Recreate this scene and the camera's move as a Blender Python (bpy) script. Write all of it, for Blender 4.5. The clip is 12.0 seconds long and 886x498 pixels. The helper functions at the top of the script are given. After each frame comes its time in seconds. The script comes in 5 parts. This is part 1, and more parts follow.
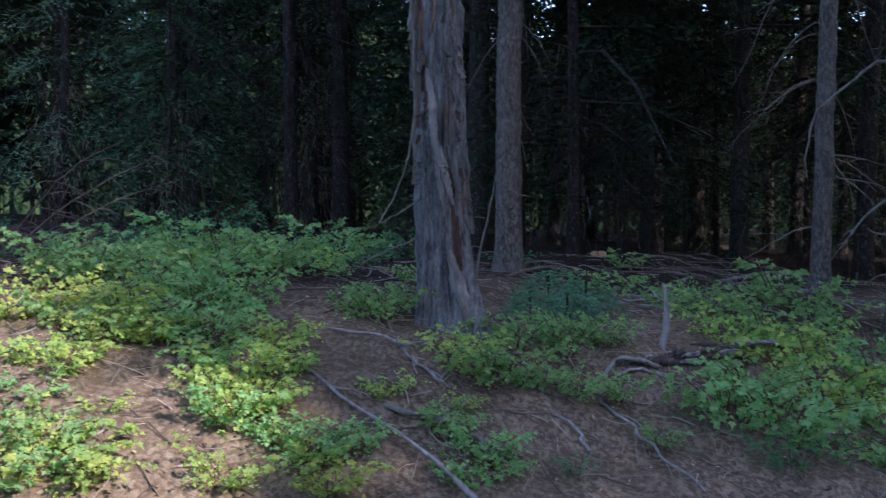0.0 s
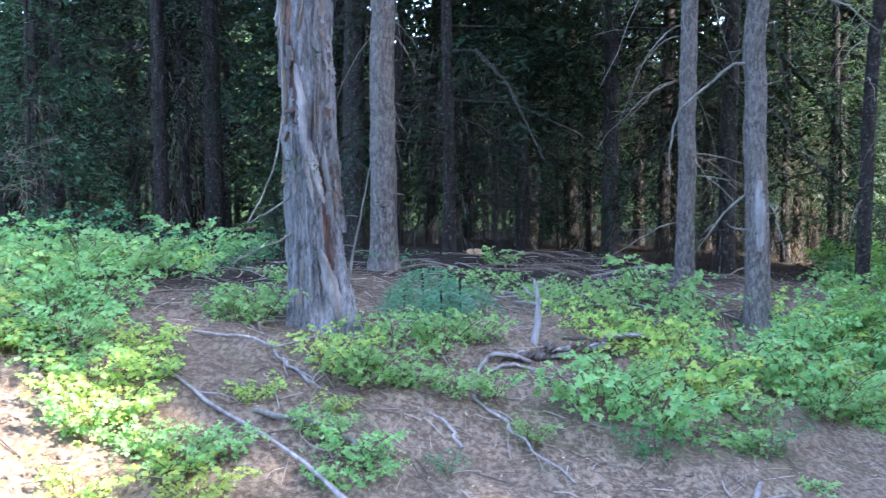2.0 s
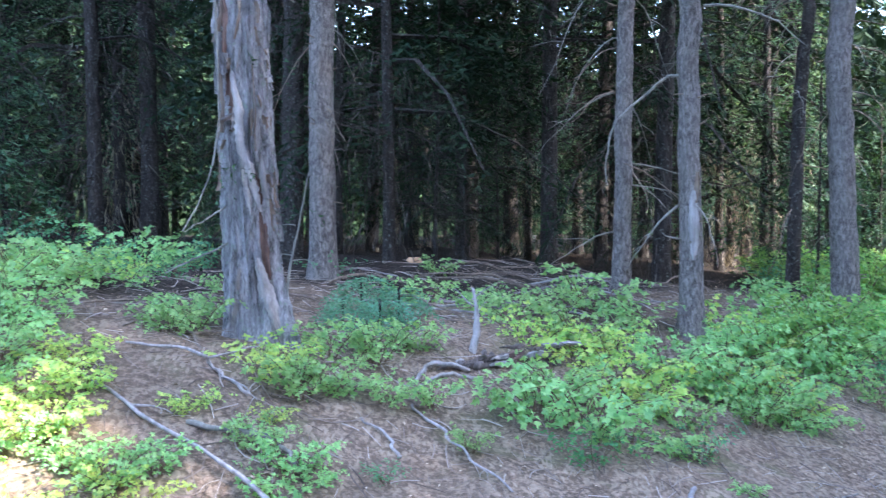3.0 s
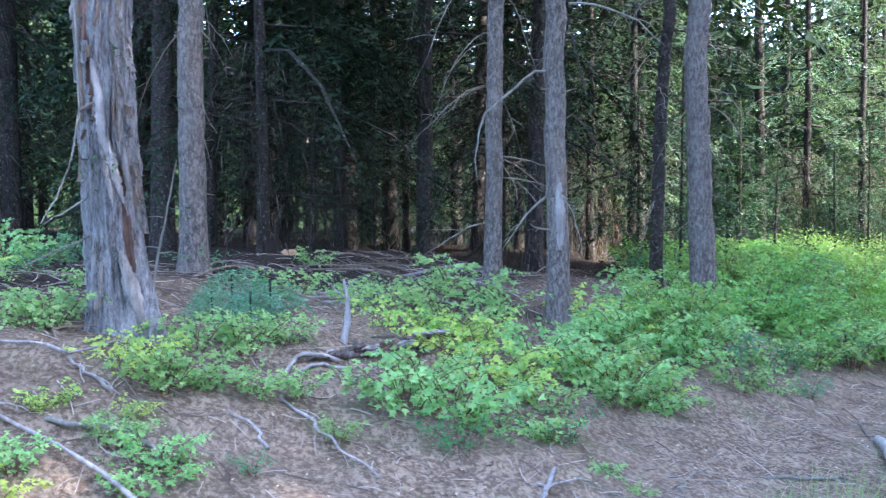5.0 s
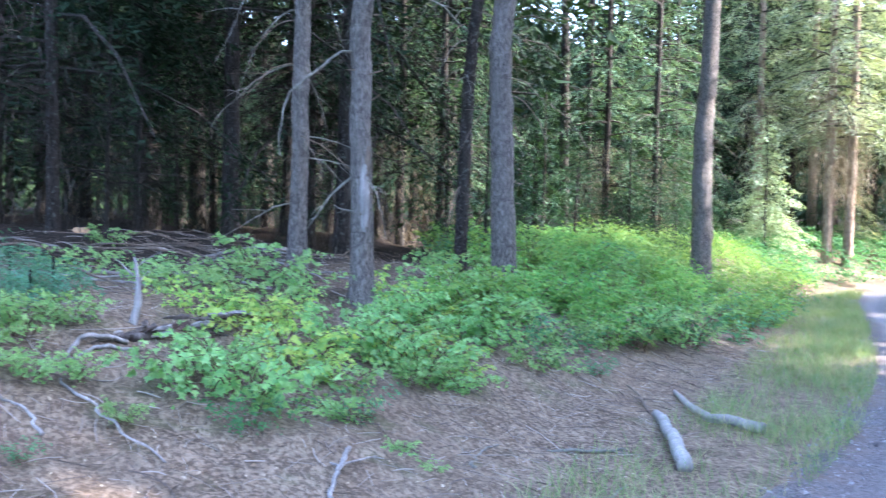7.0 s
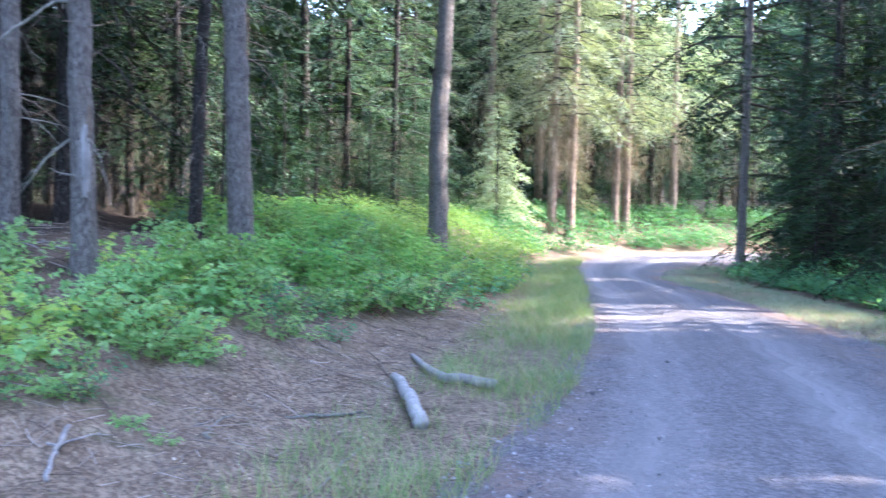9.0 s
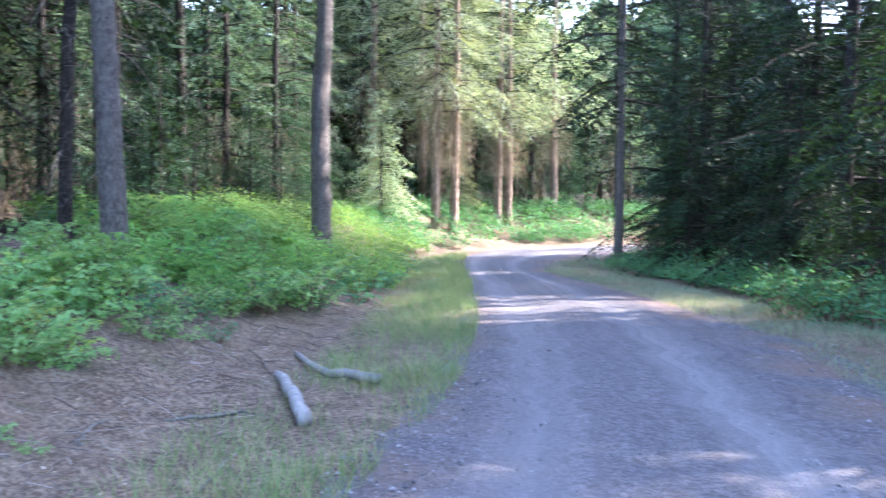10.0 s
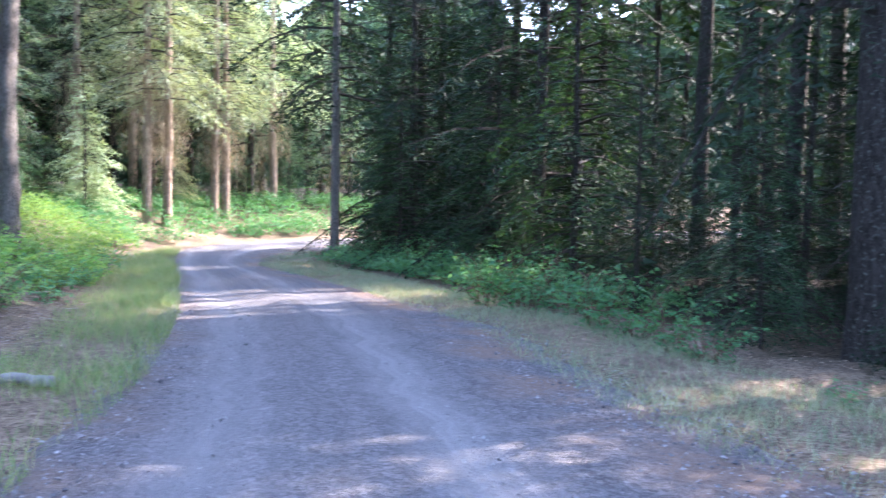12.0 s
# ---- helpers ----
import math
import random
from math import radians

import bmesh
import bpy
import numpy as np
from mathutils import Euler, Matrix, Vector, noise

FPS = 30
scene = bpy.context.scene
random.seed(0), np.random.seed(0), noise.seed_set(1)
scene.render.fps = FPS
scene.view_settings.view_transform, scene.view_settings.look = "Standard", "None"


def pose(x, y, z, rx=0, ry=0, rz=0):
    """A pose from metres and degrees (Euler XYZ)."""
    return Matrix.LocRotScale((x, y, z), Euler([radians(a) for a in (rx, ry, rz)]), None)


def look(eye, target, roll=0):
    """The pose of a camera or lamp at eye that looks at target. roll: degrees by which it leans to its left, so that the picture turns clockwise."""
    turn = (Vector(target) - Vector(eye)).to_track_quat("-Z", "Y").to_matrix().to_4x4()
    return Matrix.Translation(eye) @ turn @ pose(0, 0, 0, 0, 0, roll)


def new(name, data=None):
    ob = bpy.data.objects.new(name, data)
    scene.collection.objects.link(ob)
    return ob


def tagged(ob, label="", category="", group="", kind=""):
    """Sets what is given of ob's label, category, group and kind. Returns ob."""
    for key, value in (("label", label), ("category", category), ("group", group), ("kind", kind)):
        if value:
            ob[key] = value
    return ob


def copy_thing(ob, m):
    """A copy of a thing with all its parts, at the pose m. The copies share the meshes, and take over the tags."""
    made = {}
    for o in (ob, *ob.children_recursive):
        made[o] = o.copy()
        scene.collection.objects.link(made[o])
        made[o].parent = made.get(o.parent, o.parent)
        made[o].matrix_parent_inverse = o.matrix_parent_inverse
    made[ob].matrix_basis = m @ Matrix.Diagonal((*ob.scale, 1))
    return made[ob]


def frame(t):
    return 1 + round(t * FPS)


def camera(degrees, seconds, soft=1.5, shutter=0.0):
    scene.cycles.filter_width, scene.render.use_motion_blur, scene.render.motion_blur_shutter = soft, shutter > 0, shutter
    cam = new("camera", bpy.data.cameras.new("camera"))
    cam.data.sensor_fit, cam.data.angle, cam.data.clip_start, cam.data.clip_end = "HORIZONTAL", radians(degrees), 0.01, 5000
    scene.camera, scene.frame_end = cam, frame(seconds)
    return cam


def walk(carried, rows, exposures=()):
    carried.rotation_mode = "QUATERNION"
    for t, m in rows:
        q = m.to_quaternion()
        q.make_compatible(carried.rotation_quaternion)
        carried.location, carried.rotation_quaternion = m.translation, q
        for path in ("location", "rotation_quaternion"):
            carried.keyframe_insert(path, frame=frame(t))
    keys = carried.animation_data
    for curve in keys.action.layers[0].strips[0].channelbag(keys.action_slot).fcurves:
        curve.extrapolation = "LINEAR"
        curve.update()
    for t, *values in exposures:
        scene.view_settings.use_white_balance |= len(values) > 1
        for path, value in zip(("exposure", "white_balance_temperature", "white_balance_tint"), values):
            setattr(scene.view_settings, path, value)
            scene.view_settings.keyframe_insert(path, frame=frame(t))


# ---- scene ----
cam = camera(50.63, 12.0, 1.3, 0.7)
ROWS = [
    (0.0, -0.004, 0.003, 1.749, 88.55, -0.43, 5.73), (0.5, 0.013, 0.022, 1.748, 88.36, -0.06, 3.91), (1.0, 0.024, 0.026, 1.742, 88.48, 0.28, 2.09),
    (1.5, 0.048, 0.034, 1.74, 88.39, 0.22, 0.06), (2.0, 0.061, 0.059, 1.74, 88.54, 0.07, -1.52), (2.5, 0.072, 0.058, 1.743, 89.18, -0.09, -3.25),
    (3.0, 0.085, 0.055, 1.746, 89.04, 0.02, -5.08), (5.0, 0.175, -0.05, 1.741, 88.53, 0.24, -12.21), (5.5, 0.231, -0.094, 1.737, 88.37, 0.08, -13.59),
    (6.0, 0.285, -0.096, 1.71, 88.2, 0.19, -17.3), (6.5, 0.299, -0.071, 1.702, 87.98, -0.49, -20.35), (8.5, 0.343, -0.042, 1.637, 86.84, -1.09, -34.79),
    (9.0, 0.384, -0.01, 1.61, 86.5, -1.22, -39.04), (9.5, 0.408, 0.003, 1.593, 86.36, -1.18, -42.64), (10.0, 0.421, -0.025, 1.583, 86.41, -0.47, -46.05),
    (10.5, 0.514, -0.06, 1.566, 86.19, -0.39, -50.57), (11.0, 0.565, -0.135, 1.56, 86.1, -1.31, -54.87), (11.5, 0.632, -0.177, 1.552, 86.03, -1.1, -58.93),
    (12.0, 0.68, -0.23, 1.54, 86.31, -0.95, -62.62)]
BASE = 4.1
walk(cam, [(t, pose(x, y, z, rx, ry, rz)) for t, x, y, z, rx, ry, rz in ROWS],
     exposures=[(t, BASE + e, k, q) for t, e, k, q in ((0.0, -2.0, 6080, 23), (0.25, -1.25, 6080, 22), (0.5, -0.8, 6080, 21), (1.0, -0.28, 6080, 20), (1.5, -0.07, 6100, 18), (5.0, 0.18, 6120, 19),
                                                       (6.5, 0.19, 6080, 18), (8.5, 0.06, 5980, 21), (10.0, -0.13, 6080, 23), (12.0, -0.12, 6250, 23))])

# ---- light: low afternoon sun from beyond the road, clear sky ----
SUN_EL, SUN_AZ = 34.0, 122.7
to_sun = Vector((math.sin(radians(SUN_AZ)) * math.cos(radians(SUN_EL)), math.cos(radians(SUN_AZ)) * math.cos(radians(SUN_EL)), math.sin(radians(SUN_EL))))
world = bpy.data.worlds.new("sky")
scene.world = world
world.use_nodes = True
wn = world.node_tree
sky = wn.nodes.new("ShaderNodeTexSky")
sky.sky_type, sky.sun_disc, sky.sun_elevation, sky.sun_rotation = "NISHITA", False, radians(SUN_EL), radians(SUN_AZ)
wn.links.new(sky.outputs[0], wn.nodes["Background"].inputs[0])
wn.nodes["Background"].inputs[1].default_value = 0.15
sun = bpy.data.lights.new("sun", "SUN")
sun.energy, sun.angle, sun.color = 2.0, radians(0.6), (1.0, 0.93, 0.82)
new("sun", sun).matrix_world = look(to_sun * 60, (0, 0, 0))


# ---- materials ----
def material(name, rough=0.8, spec=0.3):
    m = bpy.data.materials.new(name)
    m.use_nodes = True
    b = m.node_tree.nodes["Principled BSDF"]
    b.inputs["Roughness"].default_value, b.inputs["Specular IOR Level"].default_value = rough, spec
    return m, m.node_tree, b


def node(nt, kind, **sockets):
    n = nt.nodes.new("ShaderNode" + kind)
    for k, val in sockets.items():
        s = n.inputs[k.replace("_", " ")]
        if isinstance(val, bpy.types.NodeSocket):
            nt.links.new(val, s)
        else:
            s.default_value = val
    return n


def noise_tex(nt, vec, scale, detail=4.0, rough=0.6, distortion=0.0):
    return node(nt, "TexNoise", Vector=vec, Scale=scale, Detail=detail, Roughness=rough, Distortion=distortion).outputs[0]


def ramp(nt, fac, *stops):
    r = nt.nodes.new("ShaderNodeValToRGB")
    while len(r.color_ramp.elements) < len(stops):
        r.color_ramp.elements.new(0.5)
    for e, (p, c) in zip(r.color_ramp.elements, stops):
        e.position, e.color = p, (*c, 1) if len(c) == 3 else c
    nt.links.new(fac, r.inputs[0])
    return r.outputs[0]


def blend(nt, fac, a, b, mode="MIX"):
    n = nt.nodes.new("ShaderNodeMix")
    n.data_type, n.blend_type = "RGBA", mode
    for sock, val in ((n.inputs[0], fac), (n.inputs[6], a), (n.inputs[7], b)):
        if isinstance(val, bpy.types.NodeSocket):
            nt.links.new(val, sock)
        else:
            sock.default_value = (*val, 1) if isinstance(val, tuple) else val
    return n.outputs[2]


def mapped(nt, scale=(1, 1, 1), uv=False):
    c = nt.nodes.new("ShaderNodeTexCoord")
    m = nt.nodes.new("ShaderNodeMapping")
    m.inputs["Scale"].default_value = scale
    nt.links.new(c.outputs["UV" if uv else "Object"], m.inputs[0])
    return m.outputs[0]


def bump(nt, b, height, strength=0.4, distance=0.02):
    n = node(nt, "Bump", Strength=strength, Distance=distance, Height=height)
    nt.links.new(n.outputs[0], b.inputs["Normal"])


def bark_material(name, dark, mid, light, stretch=7.0, scale=9.0, lichen=None, depth=0.03):
    """Fissured bark: grain stretched up the trunk, paler plates, patches of lichen."""
    m, nt, b = material(name, 0.9, 0.15)
    v = mapped(nt, (1, 1, 1 / stretch))
    w = mapped(nt)
    grain = noise_tex(nt, v, scale, 6, 0.65, 0.3)
    fine = noise_tex(nt, v, scale * 5, 4, 0.7)
    big = noise_tex(nt, w, 2.2, 3)
    col = ramp(nt, grain, (0.4, dark), (0.5, mid), (0.6, light))
    col = blend(nt, 0.45, col, ramp(nt, fine, (0.4, dark), (0.6, light)))
    col = blend(nt, ramp(nt, big, (0.45, (0, 0, 0)), (0.65, (0.4, 0.4, 0.4))), col, tuple(0.5 * (p + q) for p, q in zip(mid, light)))
    if lichen:
        spots = noise_tex(nt, w, 24, 3, 0.6)
        col = blend(nt, ramp(nt, spots, (0.58, (0, 0, 0)), (0.68, (0.8, 0.8, 0.8))), col, lichen)
    nt.links.new(col, b.inputs["Base Color"])
    bump(nt, b, blend(nt, 0.35, grain, fine), 1.0, depth)
    return m


def leaf_material(name, colours, translucency=0.45, rough=0.55, spread=0.25):
    """Leaves that let light through; each leaf and each plant differs a little."""
    m, nt, b = material(name, rough, 0.12)
    geo, obi = nt.nodes.new("ShaderNodeNewGeometry"), nt.nodes.new("ShaderNodeObjectInfo")
    col = ramp(nt, geo.outputs["Random Per Island"], *[(i / max(1, len(colours) - 1), c) for i, c in enumerate(colours)])
    hsv = node(nt, "HueSaturation", Color=col)
    for out, lo, hi, sock in ((obi.outputs["Random"], 0.5 - 0.02, 0.5 + 0.015, "Hue"), (obi.outputs["Random"], 1 - spread, 1 + spread, "Value")):
        r = node(nt, "MapRange", Value=out)
        r.inputs["To Min"].default_value, r.inputs["To Max"].default_value = lo, hi
        nt.links.new(r.outputs[0], hsv.inputs[sock])
    nt.links.new(hsv.outputs[0], b.inputs["Base Color"])
    tr = node(nt, "BsdfTranslucent", Color=blend(nt, 1.0, hsv.outputs[0], (1.25, 1.2, 0.6), "MULTIPLY"))
    mix = node(nt, "MixShader", Fac=translucency)
    nt.links.new(b.outputs[0], mix.inputs[1])
    nt.links.new(tr.outputs[0], mix.inputs[2])
    nt.links.new(mix.outputs[0], nt.nodes["Material Output"].inputs[0])
    return m


def soil_material():
    m, nt, b = material("forest_soil", 0.95, 0.1)
    w = mapped(nt)
    big, mid, fine, grit = noise_tex(nt, w, 0.55, 4), noise_tex(nt, w, 3.5, 5), noise_tex(nt, w, 26, 5, 0.7), noise_tex(nt, w, 110, 3, 0.7)
    needles = noise_tex(nt, mapped(nt, (1.0, 0.25, 0.6)), 60, 3, 0.7, 1.5)
    col = ramp(nt, mid, (0.36, (0.076, 0.059, 0.043)), (0.5, (0.147, 0.113, 0.083)), (0.64, (0.235, 0.176, 0.125)))
    col = blend(nt, 0.6, col, ramp(nt, fine, (0.4, (0.033, 0.023, 0.017)), (0.5, (0.147, 0.108, 0.079)), (0.6, (0.400, 0.293, 0.212))))
    col = blend(nt, ramp(nt, needles, (0.52, (0, 0, 0)), (0.6, (0.633, 0.580, 0.479))), col, (0.172, 0.112, 0.069))
    col = blend(nt, ramp(nt, big, (0.42, (0, 0, 0)), (0.6, (0.361, 0.331, 0.274))), col, (0.199, 0.145, 0.101))
    moss = noise_tex(nt, w, 1.7, 5, 0.65, 0.6)
    col = blend(nt, ramp(nt, moss, (0.54, (0, 0, 0)), (0.66, (0.55, 0.55, 0.55))), col, (0.105, 0.11, 0.055))
    chips = node(nt, "TexVoronoi", Vector=mapped(nt, (1.0, 0.45, 0.7)), Scale=42.0)
    pale = ramp(nt, node(nt, "RGBToBW", Color=chips.outputs["Color"]).outputs[0], (0.66, (0, 0, 0)), (0.72, (0.65, 0.65, 0.65)))
    col = blend(nt, blend(nt, 1.0, pale, ramp(nt, mid, (0.42, (0.1, 0.1, 0.1)), (0.6, (1, 1, 1))), "MULTIPLY"), col, (0.34, 0.27, 0.2))
    # under the trees: brown needle litter, deepened by forest shade in the colour
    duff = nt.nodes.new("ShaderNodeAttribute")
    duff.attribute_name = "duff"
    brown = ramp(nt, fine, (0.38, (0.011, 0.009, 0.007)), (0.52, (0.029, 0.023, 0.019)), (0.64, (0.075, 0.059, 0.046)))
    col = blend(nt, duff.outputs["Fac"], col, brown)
    nt.links.new(col, b.inputs["Base Color"])
    bump(nt, b, blend(nt, 0.4, fine, grit), 0.9, 0.03)
    return m


def gravel_material():
    m, nt, b = material("gravel", 0.9, 0.2)
    w, u = mapped(nt), mapped(nt, uv=True)
    sep = node(nt, "SeparateXYZ", Vector=u)
    stones = node(nt, "TexVoronoi", Vector=w, Scale=30.0)
    stones2 = node(nt, "TexVoronoi", Vector=w, Scale=90.0)
    grit, patch, streak = noise_tex(nt, w, 140, 3), noise_tex(nt, w, 0.9, 4), noise_tex(nt, mapped(nt, (3.0, 0.12, 1), True), 2.0, 4)
    val = blend(nt, 0.5, stones.outputs["Color"], stones2.outputs["Color"])
    col = ramp(nt, node(nt, "RGBToBW", Color=val).outputs[0], (0.25, (0.055, 0.05, 0.054)), (0.5, (0.15, 0.137, 0.145)), (0.75, (0.29, 0.27, 0.276)))
    col = blend(nt, 0.4, col, ramp(nt, grit, (0.4, (0.055, 0.05, 0.053)), (0.6, (0.26, 0.242, 0.247))))
    wheel = ramp(nt, sep.outputs[0], (0.0, (0, 0, 0)), (0.12, (0, 0, 0)), (0.22, (0.8, 0.8, 0.8)), (0.34, (0.1, 0.1, 0.1)), (0.46, (0.1, 0.1, 0.1)), (0.56, (0.8, 0.8, 0.8)), (0.68, (0, 0, 0)), (1.0, (0, 0, 0)))
    col = blend(nt, blend(nt, 1.0, wheel, ramp(nt, streak, (0.3, (0.3, 0.3, 0.3)), (0.6, (1, 1, 1))), "MULTIPLY"), col, (0.3, 0.283, 0.288))
    lanes = noise_tex(nt, mapped(nt, (26.0, 0.05, 1), True), 1.0, 3)
    col = blend(nt, ramp(nt, lanes, (0.4, (0, 0, 0)), (0.62, (0.3, 0.3, 0.3))), col, (0.075, 0.07, 0.075))
    edge = ramp(nt, sep.outputs[0], (0.0, (1, 1, 1)), (0.1, (0.3, 0.3, 0.3)), (0.2, (0, 0, 0)), (0.68, (0, 0, 0)), (0.8, (0.7, 0.7, 0.7)), (1.0, (1, 1, 1)))
    litter = blend(nt, 1.0, edge, ramp(nt, patch, (0.42, (0, 0, 0)), (0.6, (0.85, 0.85, 0.85))), "MULTIPLY")
    col = blend(nt, litter, col, blend(nt, grit, (0.17, 0.1, 0.07), (0.3, 0.2, 0.14)))
    nt.links.new(col, b.inputs["Base Color"])
    bump(nt, b, blend(nt, 0.4, stones.outputs["Distance"], grit), 1.0, 0.035)
    return m


def wood_material(name, dark, light, stretch=10.0):
    m, nt, b = material(name, 0.85, 0.2)
    v = mapped(nt, (1, 1, 1 / stretch))
    g = noise_tex(nt, v, 30, 5, 0.7, 0.4)
    s = noise_tex(nt, mapped(nt), 5, 4)
    col = blend(nt, ramp(nt, s, (0.35, (0, 0, 0)), (0.7, (0.6, 0.6, 0.6))), ramp(nt, g, (0.3, dark), (0.7, light)), tuple(0.6 * c for c in dark))
    nt.links.new(col, b.inputs["Base Color"])
    bump(nt, b, g, 0.7, 0.01)
    return m


SOIL, GRAVEL = soil_material(), gravel_material()
BARK_CEDAR = bark_material("cedar_bark", (0.045, 0.043, 0.044), (0.2, 0.196, 0.2), (0.4, 0.395, 0.4), 5, 26, (0.2, 0.25, 0.2), 0.06)
BARK_FIR = bark_material("fir_bark", (0.03, 0.025, 0.022), (0.125, 0.111, 0.1), (0.3, 0.272, 0.248), 2.4, 34, None, 0.045)
# forest bark, its colour darkened for the shade the trees stand in
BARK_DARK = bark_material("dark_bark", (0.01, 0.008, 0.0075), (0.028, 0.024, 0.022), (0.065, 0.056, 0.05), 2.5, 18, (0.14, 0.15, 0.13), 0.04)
BARK_PINE = bark_material("pine_bark", (0.08, 0.055, 0.04), (0.2, 0.145, 0.11), (0.36, 0.29, 0.23), 3, 12, None, 0.05)
WOOD_BARE = wood_material("bare_weathered_wood", (0.18, 0.165, 0.155), (0.46, 0.44, 0.425), 12)
WOOD_RED = wood_material("reddish_inner_wood", (0.07, 0.042, 0.034), (0.22, 0.14, 0.11), 10)
WOOD_GREY = wood_material("grey_dead_wood", (0.17, 0.155, 0.145), (0.45, 0.42, 0.4), 9)
WOOD_ROT = wood_material("rotten_wood", (0.04, 0.03, 0.026), (0.2, 0.17, 0.155), 3)
WOOD_TWIG = wood_material("brown_dead_twig", (0.1, 0.075, 0.058), (0.28, 0.22, 0.17), 6)
WOOD_PALE = wood_material("lichen_pale_twig", (0.11, 0.105, 0.09), (0.29, 0.28, 0.245), 4)
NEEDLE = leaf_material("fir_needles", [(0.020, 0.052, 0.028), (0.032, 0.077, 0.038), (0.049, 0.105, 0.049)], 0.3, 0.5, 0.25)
# darker copy of the fir needles with deep forest shade in the colour
NEEDLE_SHADE = leaf_material("shade_fir_needles", [(0.009, 0.020, 0.012), (0.014, 0.032, 0.018), (0.024, 0.048, 0.025)], 0.25, 0.65, 0.25)
NEEDLE_SEEDLING = leaf_material("cedar_seedling_spray", [(0.076, 0.204, 0.145), (0.111, 0.272, 0.187), (0.153, 0.340, 0.221)], 0.35, 0.5, 0.1)
# yellow-green needles for the bend, sunlight added to their own colour
NEEDLE_SUNLIT = leaf_material("pine_needles", [(0.2, 0.28, 0.19), (0.28, 0.36, 0.24), (0.38, 0.45, 0.31)], 0.4, 0.5, 0.2)
# grey-green needles, lightened in colour towards sunlit and hazy foliage
NEEDLE_MIXED = leaf_material("mixed_fir_needles", [(0.060, 0.130, 0.091), (0.103, 0.190, 0.125), (0.181, 0.259, 0.164)], 0.35, 0.5, 0.3)
NEEDLE_DEAD = leaf_material("dead_needles", [(0.16, 0.13, 0.095), (0.25, 0.21, 0.16), (0.34, 0.3, 0.24)], 0.2, 0.8, 0.2)
# dead twigs again, forest shade put into their colour
TWIG_SHADE = leaf_material("dark_hanging_twigs", [(0.035, 0.031, 0.027), (0.07, 0.062, 0.053), (0.13, 0.118, 0.1)], 0.1, 0.8, 0.2)
LEAF = leaf_material("shrub_leaf", [(0.157, 0.337, 0.142), (0.228, 0.429, 0.181), (0.315, 0.515, 0.219)], 0.5, 0.45, 0.15)
LEAF_YELLOW = leaf_material("yellowing_leaf", [(0.220, 0.399, 0.129), (0.321, 0.489, 0.142), (0.476, 0.567, 0.167)], 0.5, 0.45, 0.12)
LEAF_BLUE = leaf_material("snowberry_leaf", [(0.057, 0.190, 0.103), (0.086, 0.241, 0.127), (0.127, 0.299, 0.149)], 0.45, 0.45, 0.15)
LEAF_BED = leaf_material("bed_leaf", [(0.103, 0.258, 0.082), (0.152, 0.335, 0.098), (0.235, 0.412, 0.109)], 0.48, 0.45, 0.15)
GRASS = leaf_material("grass_blade", [(0.11, 0.23, 0.08), (0.2, 0.29, 0.12), (0.38, 0.35, 0.22)], 0.4, 0.6, 0.1)
GRASS_DRY = leaf_material("dry_grass_blade", [(0.15, 0.25, 0.16), (0.24, 0.3, 0.2), (0.4, 0.38, 0.28)], 0.35, 0.7, 0.1)
STEM = wood_material("shrub_stem", (0.08, 0.05, 0.03), (0.2, 0.13, 0.08), 6)


# ---- lie of the land: road edges, verge, ditch and bank ----
ROAD_LEFT = np.array([(-60, -34), (-12, -5.8), (-4, -0.9), (0, 1.55), (3.4, 3.71), (4.65, 4.51), (6.47, 5.76), (10.0, 8.7), (14.6, 13.0), (20.8, 19.0),
                      (23.4, 21.2), (26, 22.6), (30, 23.0), (36, 21.5), (45, 17), (90, -10)], float)
ROAD_RIGHT = np.array([(-60, -42), (-12, -12.0), (-4, -7.0), (0, -4.4), (3.6, -1.9), (5.82, 0.07), (7.83, 1.85), (11.8, 4.95), (15.7, 9.3), (20.3, 15.0),
                       (22.4, 16.6), (25, 17.8), (29, 18.0), (34, 16.8), (43, 12.3), (88, -15)], float)
BANK = np.array([(-1, 0), (0, 0), (0.6, -0.06), (1.4, -0.08), (2.2, 0.05), (3.0, 0.3), (3.8, 0.65), (4.6, 0.95), (5.5, 1.15), (8, 1.3), (14, 1.5), (40, 2.0), (500, 4)], float)
VERGE = np.array([(-1, 0), (0, 0), (1.0, 0.02), (2.0, -0.08), (3.5, -0.1), (8, 0.1), (40, 0.8), (500, 3)], float)


def away(line, x, y):
    """Distance of points from a line of road edge, positive on its left."""
    best, side = np.full(np.shape(x), 1e9), np.zeros(np.shape(x))
    for a, b in zip(line[:-1], line[1:]):
        d = b - a
        u = np.clip(((x - a[0]) * d[0] + (y - a[1]) * d[1]) / (d @ d), 0, 1)
        px, py = x - a[0] - u * d[0], y - a[1] - u * d[1]
        r, s = np.hypot(px, py), np.sign(d[0] * (y - a[1]) - d[1] * (x - a[0]))
        near = r < best - 1e-9
        best, side = np.where(near, r, best), np.where(near, s, side)
    return best * side


def road_height(x, y):
    return -0.028 * np.clip(0.8 * x + 0.6 * y - 5, 0, 22)


